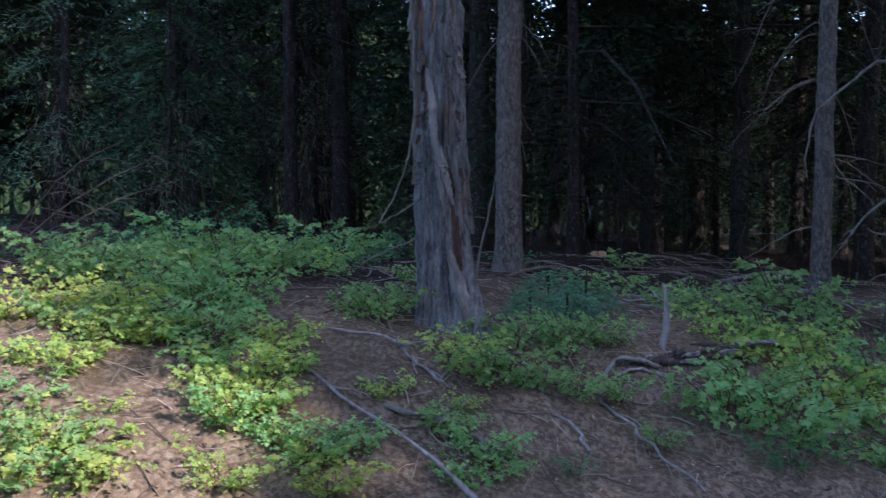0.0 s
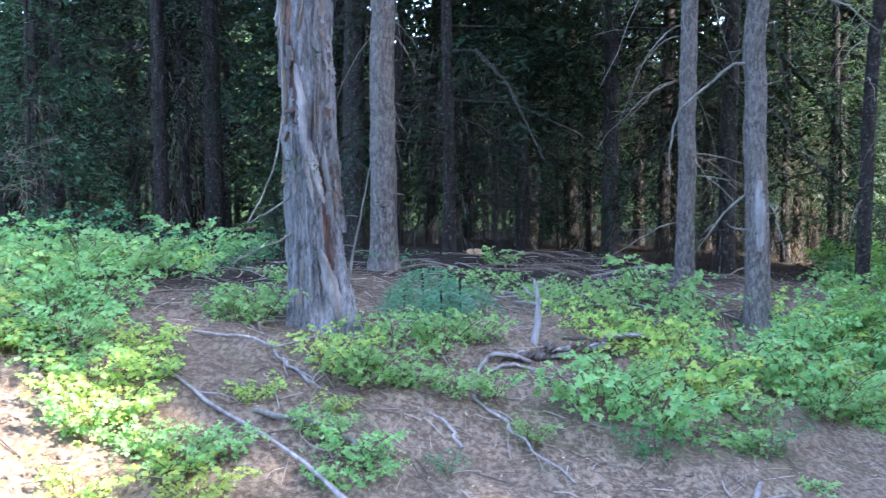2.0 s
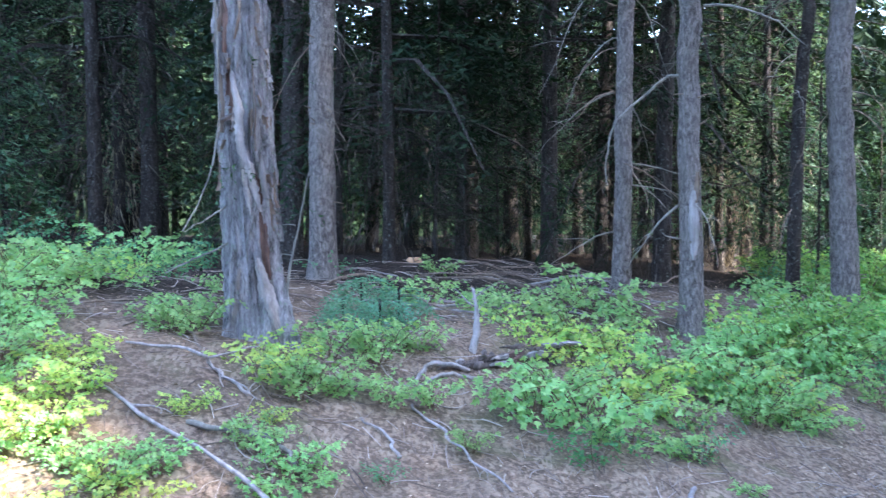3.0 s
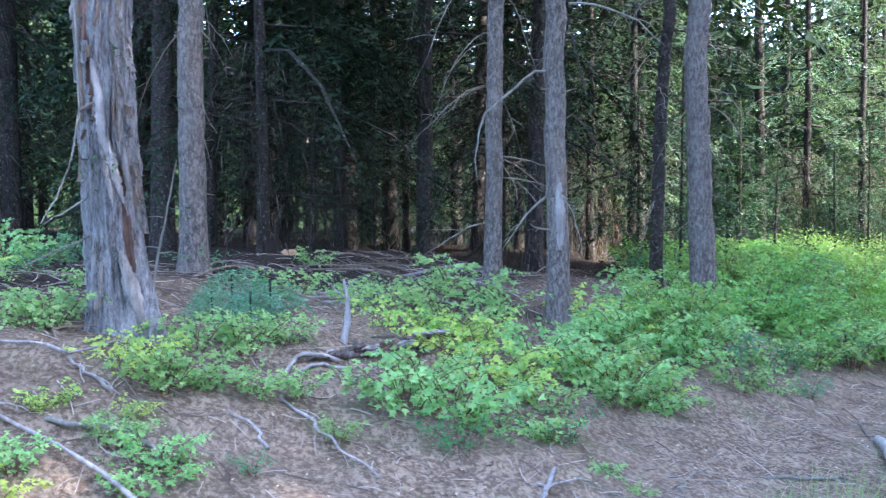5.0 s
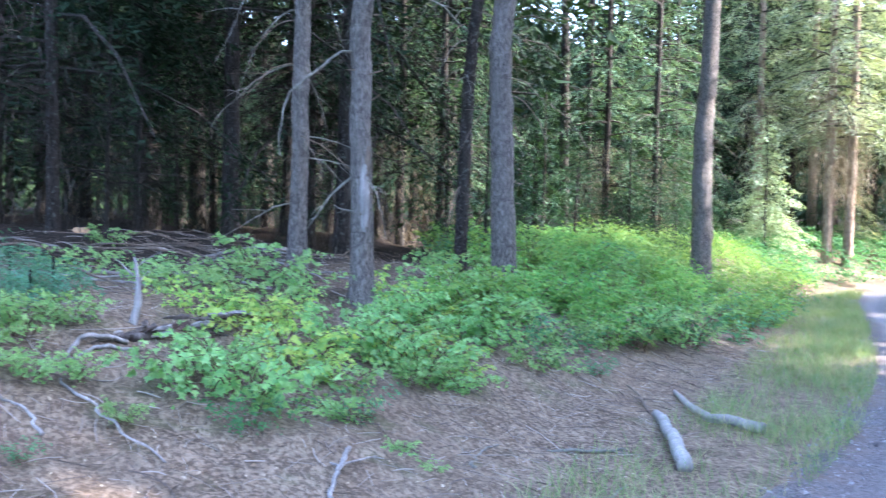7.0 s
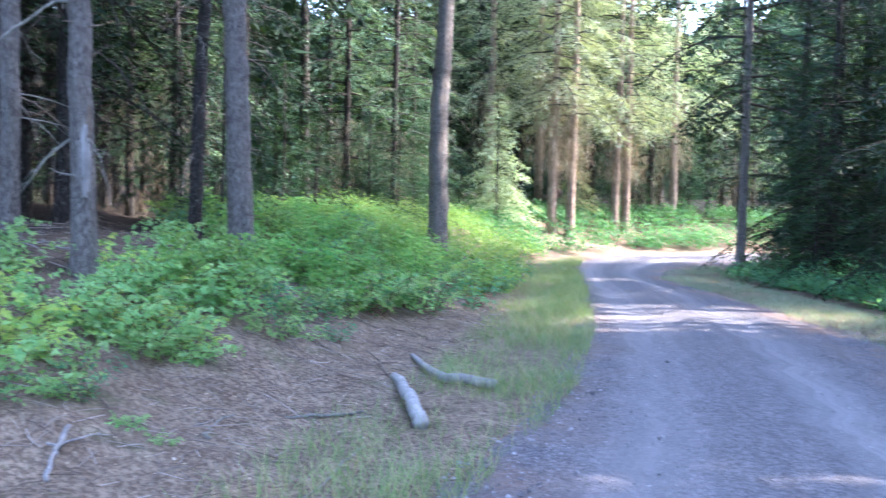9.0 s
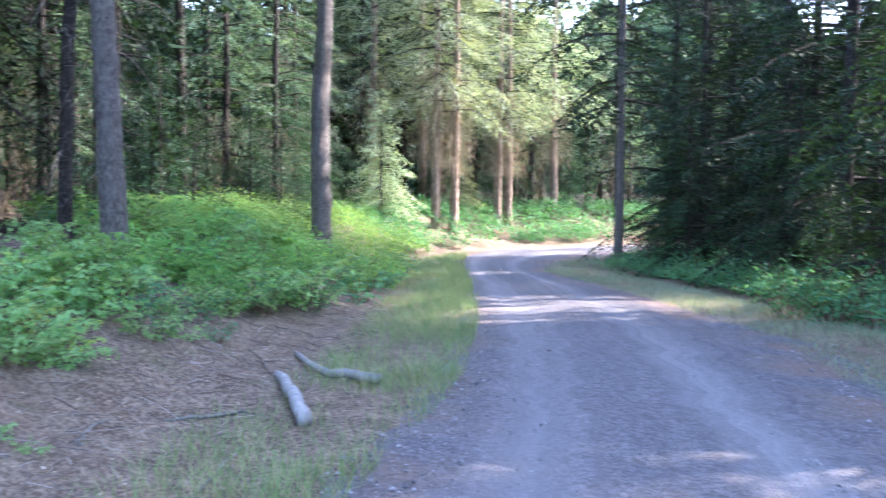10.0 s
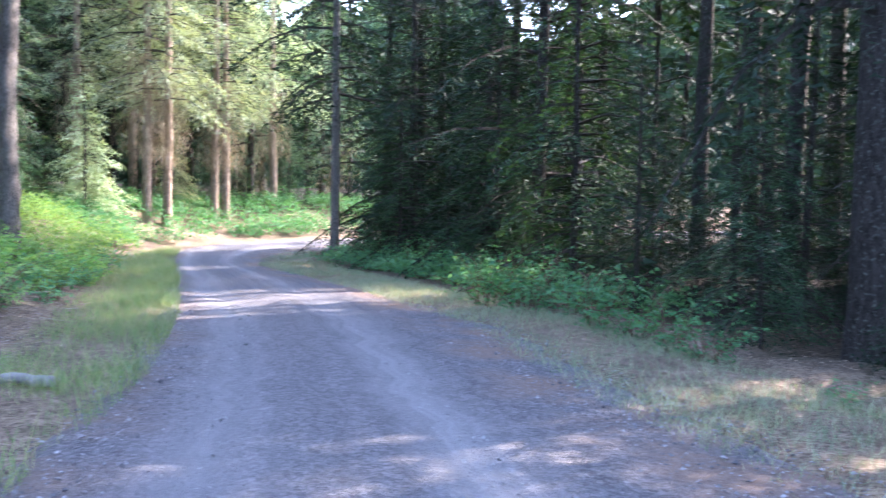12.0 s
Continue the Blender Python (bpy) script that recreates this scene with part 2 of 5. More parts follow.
def ground(x, y):
    """Height of the ground, without its small lumps."""
    x, y = np.asarray(x, float), np.asarray(y, float)
    left, right = away(ROAD_LEFT, x, y), -away(ROAD_RIGHT, x, y)
    z = road_height(x, y)
    lift = np.interp(left, BANK[:, 0], BANK[:, 1]) * (1 + 0.12 * np.sin(x * 0.7 + 0.6) * np.sin(y * 0.5 + 1))
    drop = np.interp(right, VERGE[:, 0], VERGE[:, 1])
    return z + np.where(left > 0, lift, 0) + np.where(right > 0, drop, 0)


# ---- mesh tools ----
class Build:
    """Gathers points and faces for one mesh."""

    def __init__(self):
        self.v, self.f, self.n = [], [], 0

    def add(self, pts, faces):
        self.v.append(np.asarray(pts, float))
        self.f.extend((np.asarray(faces) + self.n).tolist())
        self.n += len(pts)

    def tube(self, pts, radii, sides=6, wobble=0.0, rng=None, cap=True, phase=0.0):
        """A limb along a line of points; wobble roughens its outline."""
        pts = np.asarray(pts, float)
        radii = np.broadcast_to(np.asarray(radii, float), (len(pts),))
        tan = np.gradient(pts, axis=0)
        tan /= np.linalg.norm(tan, axis=1)[:, None] + 1e-12
        ref = np.array([0, 0, 1.0]) if abs(tan[:, 2]).mean() < 0.8 else np.array([0, 1.0, 0])
        a = np.cross(tan, ref)
        a /= np.linalg.norm(a, axis=1)[:, None] + 1e-12
        c = np.cross(tan, a)
        th = np.linspace(0, 2 * np.pi, sides, endpoint=False) + phase
        r = radii[:, None] * np.ones(sides)
        if wobble and rng is not None:
            r = r * (1 + wobble * rng.normal(size=r.shape))
        ring = pts[:, None] + r[..., None] * (np.cos(th)[None, :, None] * a[:, None] + np.sin(th)[None, :, None] * c[:, None])
        k = len(pts)
        i, j = np.meshgrid(np.arange(k - 1), np.arange(sides), indexing="ij")
        j2 = (j + 1) % sides
        quads = np.stack([i * sides + j, i * sides + j2, (i + 1) * sides + j2, (i + 1) * sides + j], -1).reshape(-1, 4)
        self.add(ring.reshape(-1, 3), quads)
        if cap:
            self.f.append([self.n - sides + q for q in range(sides)])
            self.f.append([self.n - k * sides + q for q in range(sides)][::-1])

    def mesh(self, name, mat, smooth=False):
        me = bpy.data.meshes.new(name)
        me.from_pydata(np.concatenate(self.v).tolist() if self.v else [], [], self.f)
        me.materials.append(mat)
        if smooth:
            me.polygons.foreach_set("use_smooth", [True] * len(me.polygons))
        me.update()
        return me


def part(name, b, mat, parent=None, label="", smooth=False):
    ob = new(name, b.mesh(name, mat, smooth))
    if parent is not None:
        ob.parent = parent
    return tagged(ob, label)


def thing(name, x, y, z, label, category, group="", rz=0.0):
    ob = new(name)
    ob.empty_display_size = 0.2
    ob.matrix_basis = pose(x, y, z, 0, 0, rz)
    return tagged(ob, label, category, group)


def gz(x, y):
    return float(ground(x, y))


def unit(a):
    a = np.asarray(a, float)
    return a / (np.linalg.norm(a, axis=-1, keepdims=True) + 1e-12)


# ---- ground ----
def lumps(x, y):
    """Small unevenness off the road."""
    q = 0.05 * np.sin(1.9 * x + 0.8 * np.sin(1.3 * y)) * np.sin(1.7 * y + 0.6) + 0.025 * np.sin(5.1 * x + 1.1 * y) * np.sin(4.3 * y - 0.7 * x) + 0.012 * np.sin(11 * x - 3 * y) * np.sin(13 * y + 2 * x)
    return q


def axis_points(lo, hi, step, far, grow=1.22):
    mid = list(np.arange(lo, hi, step))
    up, d = [], step
    while mid[-1] + sum(up) < far and len(up) < 60:
        d *= grow
        up.append(d)
    right = list(mid[-1] + np.cumsum(up))
    left = list(mid[0] - np.cumsum(up))[::-1]
    return np.array(left + mid + right)


def build_ground():
    xs, ys = axis_points(-9, 17, 0.13, 500), axis_points(0, 17, 0.13, 500)
    X, Y = np.meshgrid(xs, ys)
    Z = ground(X, Y)
    left, right = away(ROAD_LEFT, X, Y), -away(ROAD_RIGHT, X, Y)
    off = np.clip(np.maximum(left, right), 0, 1)
    near = np.hypot(X, Y) < 60
    rng = np.random.default_rng(3)
    Z = Z + off * lumps(X, Y) * np.clip(np.maximum(left, right) / 2, 0, 1) + off * near * rng.normal(0, 0.008, Z.shape)
    Z = Z - 0.06 * np.clip(1 - off * 3, 0, 1)
    b = Build()
    h, w = X.shape
    i, j = np.meshgrid(np.arange(h - 1), np.arange(w - 1), indexing="ij")
    b.add(np.stack([X, Y, Z], -1).reshape(-1, 3), np.stack([i * w + j, i * w + j + 1, (i + 1) * w + j + 1, (i + 1) * w + j], -1).reshape(-1, 4))
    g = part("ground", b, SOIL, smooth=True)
    # mask of needle litter and painted shade, growing away from the road
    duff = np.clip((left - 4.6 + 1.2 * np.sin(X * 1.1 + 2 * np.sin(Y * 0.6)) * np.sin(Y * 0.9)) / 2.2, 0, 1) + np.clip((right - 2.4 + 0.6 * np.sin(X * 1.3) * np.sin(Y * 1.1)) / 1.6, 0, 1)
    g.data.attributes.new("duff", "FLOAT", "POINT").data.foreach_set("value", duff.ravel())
    tagged(g, "brown forest soil with needle litter rising into a bank", "ground", kind="structure")


def build_road():
    """Gravel strip between the two edges, crowned, with two shallow wheel tracks."""
    ts = np.concatenate([np.linspace(0, 0.14, 12, endpoint=False), np.linspace(0.14, 0.74, 260), np.linspace(0.75, 1, 24)])

    def smooth_line(line):
        k = np.linspace(0, 1, len(line))
        out = np.stack([np.interp(ts, k, line[:, a]) for a in range(2)], 1)
        for _ in range(6):
            out[1:-1] = 0.25 * out[:-2] + 0.5 * out[1:-1] + 0.25 * out[2:]
        return out
    L, R = smooth_line(ROAD_LEFT), smooth_line(ROAD_RIGHT)
    rng = np.random.default_rng(5)
    us = np.linspace(0, 1, 41)
    wob = np.stack([np.interp(np.arange(len(ts)), np.arange(0, len(ts), 3), rng.normal(0, 0.07, len(range(0, len(ts), 3)))) for _ in range(2)], 1)
    pts, uv = [], []
    run = np.concatenate([[0], np.cumsum(np.hypot(*np.diff((L + R) / 2, axis=0).T))])
    for i, (l, r) in enumerate(zip(L, R)):
        d = unit(r - l)
        l, r = l - d * (0.18 + wob[i, 0]), r + d * (0.25 + wob[i, 1])
        p = l + us[:, None] * (r - l)
        z = road_height(p[:, 0], p[:, 1]) + 0.05 * (1 - (2 * us - 1) ** 2) - 0.016
        z -= 0.022 * (np.exp(-((us - 0.24) / 0.06) ** 2) + np.exp(-((us - 0.58) / 0.06) ** 2))
        z += rng.normal(0, 0.003, len(us))
        z -= 0.07 * (np.exp(-us / 0.02) + np.exp(-(1 - us) / 0.02))
        pts.append(np.column_stack([p, z]))
        uv.append(np.column_stack([us, np.full(len(us), run[i] * 0.25)]))
    b, h, w = Build(), len(ts), len(us)
    i, j = np.meshgrid(np.arange(h - 1), np.arange(w - 1), indexing="ij")
    b.add(np.concatenate(pts), np.stack([i * w + j, i * w + j + 1, (i + 1) * w + j + 1, (i + 1) * w + j], -1).reshape(-1, 4)[:, ::-1])
    road = part("road", b, GRAVEL, smooth=True)
    layer = road.data.uv_layers.new(name="UVMap")
    flat = np.concatenate(uv)
    idx = np.empty(len(road.data.loops), dtype=np.int32)
    road.data.loops.foreach_get("vertex_index", idx)
    layer.data.foreach_set("uv", flat[idx].ravel())
    tagged(road, "blue-grey gravel forest road with two pale wheel tracks", "road", kind="structure")


# ---- conifers ----
def trunk_rings(height, r0, r1, bend, rng, fine=0.14, fine_to=5.0, flare=0.35):
    hs = np.concatenate([np.arange(-0.25, min(fine_to, height), fine), np.linspace(min(fine_to, height), height, 10)])
    u = np.clip(hs / height, 0, 1)
    r = r0 + (r1 - r0) * u + r0 * flare * np.exp(-np.clip(hs, 0, 9) / 0.22)
    sway = 0.012 * np.cumsum(rng.normal(0, 1, (len(hs), 2)), axis=0) * np.clip(hs, 0, 4)[:, None] / 4
    pts = np.column_stack([bend[0] * hs + sway[:, 0], bend[1] * hs + sway[:, 1], hs])
    return pts, r


def bark_trunk(b, pts, r, sides, rng, flutes=0.05, passes=3, dents=()):
    """A trunk whose bark stands in uneven ridges."""
    th = np.linspace(0, 2 * np.pi, sides, endpoint=False)
    k = len(pts)
    low = sum(a * np.sin(m * th + p) for m, a, p in zip((2, 3, 5, 8), (0.5, 0.6, 0.5, 0.5), rng.uniform(0, 6, 4)))
    ridge = rng.normal(0, 1, (k, sides))
    for _ in range(passes):
        ridge[1:-1] = 0.3 * ridge[:-2] + 0.4 * ridge[1:-1] + 0.3 * ridge[2:]
    ridge /= ridge.std()
    rr = r[:, None] * (1 + flutes * (0.7 * low[None] + 0.6 * ridge))
    for a0, h0, da, dh, depth in dents:
        turn = (th[None] - a0 + np.pi) % (2 * np.pi) - np.pi
        rr = rr - depth * np.exp(-(turn / da) ** 2 - ((pts[:, 2:3] - h0) / dh) ** 4)
    ring = pts[:, None] + np.stack([rr * np.cos(th), rr * np.sin(th), 0 * rr], -1)
    i, j = np.meshgrid(np.arange(k - 1), np.arange(sides), indexing="ij")
    j2 = (j + 1) % sides
    b.add(ring.reshape(-1, 3), np.stack([i * sides + j, i * sides + j2, (i + 1) * sides + j2, (i + 1) * sides + j], -1).reshape(-1, 4))


def dead_branch(b, start, az, length, rise, droop, r, rng, forks=3, sides=4, joints=8, twigs=None):
    """A bare limb that arches out and down, with side twigs."""
    s = np.linspace(0, 1, joints)
    crook = np.cumsum(rng.normal(0, 0.24 / joints * length, (joints, 3)), axis=0) * s[:, None]
    d = np.array([math.cos(az), math.sin(az)])
    pts = np.column_stack([start[0] + d[0] * length * s, start[1] + d[1] * length * s, start[2] + length * (rise * s - droop * s * s)]) + crook
    b.tube(pts, r * (1 - 0.75 * s), sides)
    for _ in range(forks):
        q = rng.uniform(0.25, 0.95)
        p = np.array([np.interp(q, s, pts[:, a]) for a in range(3)])
        a2, l2 = az + rng.choice([-1, 1]) * rng.uniform(0.4, 1.1), length * rng.uniform(0.15, 0.4)
        t = np.linspace(0, 1, 4 if joints > 6 else 3)
        tb = b
        if twigs is not None:
            tb = Build()
            twigs.append(tb)
        tb.tube(np.column_stack([p[0] + math.cos(a2) * l2 * t, p[1] + math.sin(a2) * l2 * t, p[2] + l2 * (rng.uniform(-0.5, 0.3) * t - 0.35 * t * t)]) + np.cumsum(rng.normal(0, 0.02 * length, (len(t), 3)), axis=0) * t[:, None], r * 0.45 * (1 - 0.6 * t), 3, cap=False)


def limb(parent, name, mat, *shape, label=""):
    """A dead limb as one part, with its twigs as parts of it."""
    b, twigs = Build(), []
    dead_branch(b, *shape, twigs=twigs)
    ob = part(name, b, mat, parent, label)
    for tb in twigs:
        part("twig", tb, mat, ob)


def boughs(needles, wood, rng, base, top, radius, count, twig_gap=0.16, blade=(0.11, 0.028), droop=0.5, bend=(0, 0), shape=0.8, step=0.075, ragged=0.25):
    """Layered boughs with side twigs, each twig set with short blades of needles."""
    starts, dirs, lens = [], [], []
    for i in range(count):
        u = (i + rng.uniform(0, 1)) / count
        h = base + (top - base) * u
        L = radius * (1 - u) ** shape * rng.uniform(1 - ragged, 1 + ragged) + 0.15
        az = i * 2.39996 + rng.normal(0, 0.3)
        rise = rng.uniform(-0.05, 0.25) + 0.5 * u
        dr = droop * rng.uniform(0.7, 1.3)
        o = np.array([bend[0] * h, bend[1] * h, h])
        d = np.array([math.cos(az), math.sin(az), 0])
        s = np.linspace(0, 1, 4)
        if wood is not None:
            wood.tube(o + np.outer(s * L, d) + np.column_stack([0 * s, 0 * s, L * (rise * s - dr * s * s)]), 0.012 * (1 + L) * (1 - 0.8 * s), 3, cap=False)
        m = max(4, int(L / twig_gap))
        for q in np.linspace(0.18, 1, m):
            p = o + d * L * q + np.array([0, 0, L * (rise * q - dr * q * q)])
            tl = (1.08 - q) * 0.42 * L + 0.14
            for sgn in (-1, 1):
                a2 = az + sgn * rng.uniform(0.6, 1.05)
                starts.append(p)
                dirs.append((math.cos(a2), math.sin(a2), rise - 2 * dr * q + rng.normal(-0.3, 0.3)))
                lens.append(tl * rng.uniform(0.7, 1.2))
    starts, dirs, lens = np.array(starts), unit(np.array(dirs)), np.array(lens)
    reps = np.maximum(2, (lens / step).astype(int))
    idx = np.repeat(np.arange(len(lens)), reps)
    k = np.concatenate([np.arange(r) for r in reps])
    q = (k + rng.uniform(0, 1, len(k))) / reps[idx]
    p = starts[idx] + dirs[idx] * (lens[idx] * q)[:, None] + np.column_stack([0 * q, 0 * q, -0.25 * lens[idx] * q * q])
    side = unit(np.cross(dirs[idx], [0, 0, 1.0])) * np.where(k % 2, 1, -1)[:, None]
    way = unit(dirs[idx] * rng.uniform(0.5, 1.1, (len(k), 1)) + side * rng.uniform(0.3, 0.9, (len(k), 1)) + rng.normal(0, 0.35, (len(k), 3)))
    across = unit(dirs[idx] + rng.normal(0, 0.12, (len(k), 3)))
    nl, nw = blade[0] * rng.uniform(0.7, 1.4, (len(k), 1)), blade[1] * rng.uniform(0.7, 1.3, (len(k), 1))
    v = np.stack([p + across * nw, p + way * nl, p - across * nw], 1).reshape(-1, 3)
    needles.add(v, np.arange(len(v)).reshape(-1, 3))


def conifer(name, seed, label, height, r0, crown_base, radius, count, bark=BARK_DARK, needle=NEEDLE, dead=14, dead_len=1.3, hang=0, category="conifer", group="", sides=10, low=0.0, low_count=0, **kw):
    """One whole tree at the origin: trunk, crown, bare lower limbs."""
    rng = np.random.default_rng(seed)
    t = thing(name, 0, 0, 0, label, category, group)
    bend = rng.normal(0, 0.008, 2)
    b = Build()
    pts, r = trunk_rings(height, r0, 0.02, bend, rng, 0.5, 6)
    bark_trunk(b, pts, r, sides, rng, 0.04)
    part("trunk", b, bark, t, smooth=True)
    nd, wd = Build(), Build()
    boughs(nd, None if low_count or sides < 8 else wd, rng, max(crown_base, low), height, radius, count, bend=bend, **kw)
    if low_count:
        boughs(nd, wd, rng, crown_base, low, radius * 0.8, low_count, 0.2, (0.12, 0.03), 0.7, bend, 0.05, 0.07, 0.5)
    for _ in range(dead):
        h = rng.uniform(0.8, max(1.5, crown_base + 1.5))
        dead_branch(wd, (bend[0] * h, bend[1] * h, h), rng.uniform(0, 6.3), dead_len * rng.uniform(0.4, 1.2), rng.uniform(-0.1, 0.35), rng.uniform(0.2, 0.8), 0.014, rng, 2, 3, 5)
    tagged(part("crown", nd, needle, t), kind="stuff")
    if wd.n:
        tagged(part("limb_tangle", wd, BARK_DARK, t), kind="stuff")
    if hang:
        hb = Build()
        n = hang
        h, a, d = rng.uniform(crown_base - 2.5, crown_base + 1.5, n), rng.uniform(0, 6.3, n), rng.uniform(0.1, 1.0, n) * 0.9
        p = np.column_stack([d * np.cos(a), d * np.sin(a), h])
        way = unit(np.column_stack([0.3 * np.cos(a), 0.3 * np.sin(a), -np.ones(n)]) + rng.normal(0, 0.25, (n, 3)))
        ac = unit(np.cross(way, rng.normal(0, 1, (n, 3))))
        l = rng.uniform(0.15, 0.55, (n, 1))
        v = np.stack([p + ac * 0.009, p + way * l, p - ac * 0.009], 1).reshape(-1, 3)
        hb.add(v, np.arange(len(v)).reshape(-1, 3))
        tagged(part("dead_needles", hb, NEEDLE_DEAD if needle is not NEEDLE_SHADE else TWIG_SHADE, t), kind="stuff")
    return t


def put(ob, x, y, turn=0.0, size=1.0, sink=0.05):
    """Moves a thing to its place on the ground."""
    ob.scale = (size, size, size)
    ob.matrix_basis = pose(x, y, gz(x, y) - sink, 0, 0, turn) @ Matrix.Diagonal((size, size, size, 1))
    return ob


PLANTED = set()


def again(ob, x, y, turn=0.0, size=1.0, sink=0.05):
    """Plants the first of a kind itself, and copies of it after that."""
    if ob.name not in PLANTED:
        PLANTED.add(ob.name)
        return put(ob, x, y, turn, size, sink)
    return put(copy_thing(ob, Matrix()), x, y, turn, size, sink)


build_ground()
build_road()


# ---- the trees along the bank ----
def bank_tree(name, x, y, diameter, label, bark, bend=(0, 0), limbs=10, limb_len=1.2, seed=1, height=20, crown=9.0, flutes=0.05, flare=0.35, sides=30, passes=3, dents=()):
    rng = np.random.default_rng(seed)
    t = thing(name, x, y, gz(x, y) - 0.03, label, "tree", "trees on the bank")
    b = Build()
    pts, r = trunk_rings(height, diameter / 2, 0.04, bend, rng, 0.07, 5.2, flare)
    bark_trunk(b, pts, r, sides, rng, flutes, passes, dents)
    part("trunk", b, bark, t, smooth=True)
    for _ in range(limbs):
        h = rng.uniform(1.2, 5.5)
        limb(t, "dead_branch", WOOD_PALE if rng.random() < 0.5 else WOOD_TWIG, (bend[0] * h, bend[1] * h, h), rng.uniform(0, 6.3), limb_len * rng.uniform(0.35, 1.1), rng.uniform(-0.15, 0.15), rng.uniform(0.5, 1.4), 0.01, rng, 3, 5)
    for _ in range(26):
        h, a = rng.uniform(0.6, 4.5), rng.uniform(0, 6.3)
        rr = np.interp(h, pts[:, 2], r)
        sb = Build()
        o = np.array([bend[0] * h + rr * 0.9 * math.cos(a), bend[1] * h + rr * 0.9 * math.sin(a), h])
        d = np.array([math.cos(a), math.sin(a), rng.uniform(-0.2, 0.5)])
        s = np.linspace(0, 1, 3)[:, None]
        sb.tube(o + s * d * rng.uniform(0.03, 0.12), [0.009, 0.007, 0.003], 5)
        part("branch_stub", sb, WOOD_TWIG, t)
    nd, wd = Build(), Build()
    boughs(nd, None, rng, crown, height, 2.6, 60, 0.5, (0.7, 0.2), 0.5, bend, step=0.28)
    tagged(part("crown", nd, NEEDLE, t), kind="stuff")
    return t, pts, r


def surface_strip(pts, r, th0, heights, widths, lift, drift=0.0, n=7, rng=None, bow=0.0):
    """A long sliver lying over a trunk's surface, thicker in its middle."""
    b = Build()
    vs = []
    for k, (h, w) in enumerate(zip(heights, widths)):
        c = np.array([np.interp(h, pts[:, 2], pts[:, a]) for a in range(2)])
        rr = np.interp(h, pts[:, 2], r)
        mid = th0 + drift * k / len(heights)
        for q in np.linspace(-1, 1, n):
            th = mid + q * w / rr / 2
            out = rr + lift * (1 - abs(q) ** 3) - 0.02 * abs(q) ** 4 + (rng.normal(0, 0.006) if rng is not None else 0) + bow * (k / len(heights)) ** 3
            vs.append((c[0] + out * math.cos(th), c[1] + out * math.sin(th), h))
    m = len(heights)
    i, j = np.meshgrid(np.arange(m - 1), np.arange(n - 1), indexing="ij")
    front = np.stack([i * n + j, i * n + j + 1, (i + 1) * n + j + 1, (i + 1) * n + j], -1).reshape(-1, 4)
    b.add(vs, front)
    return b


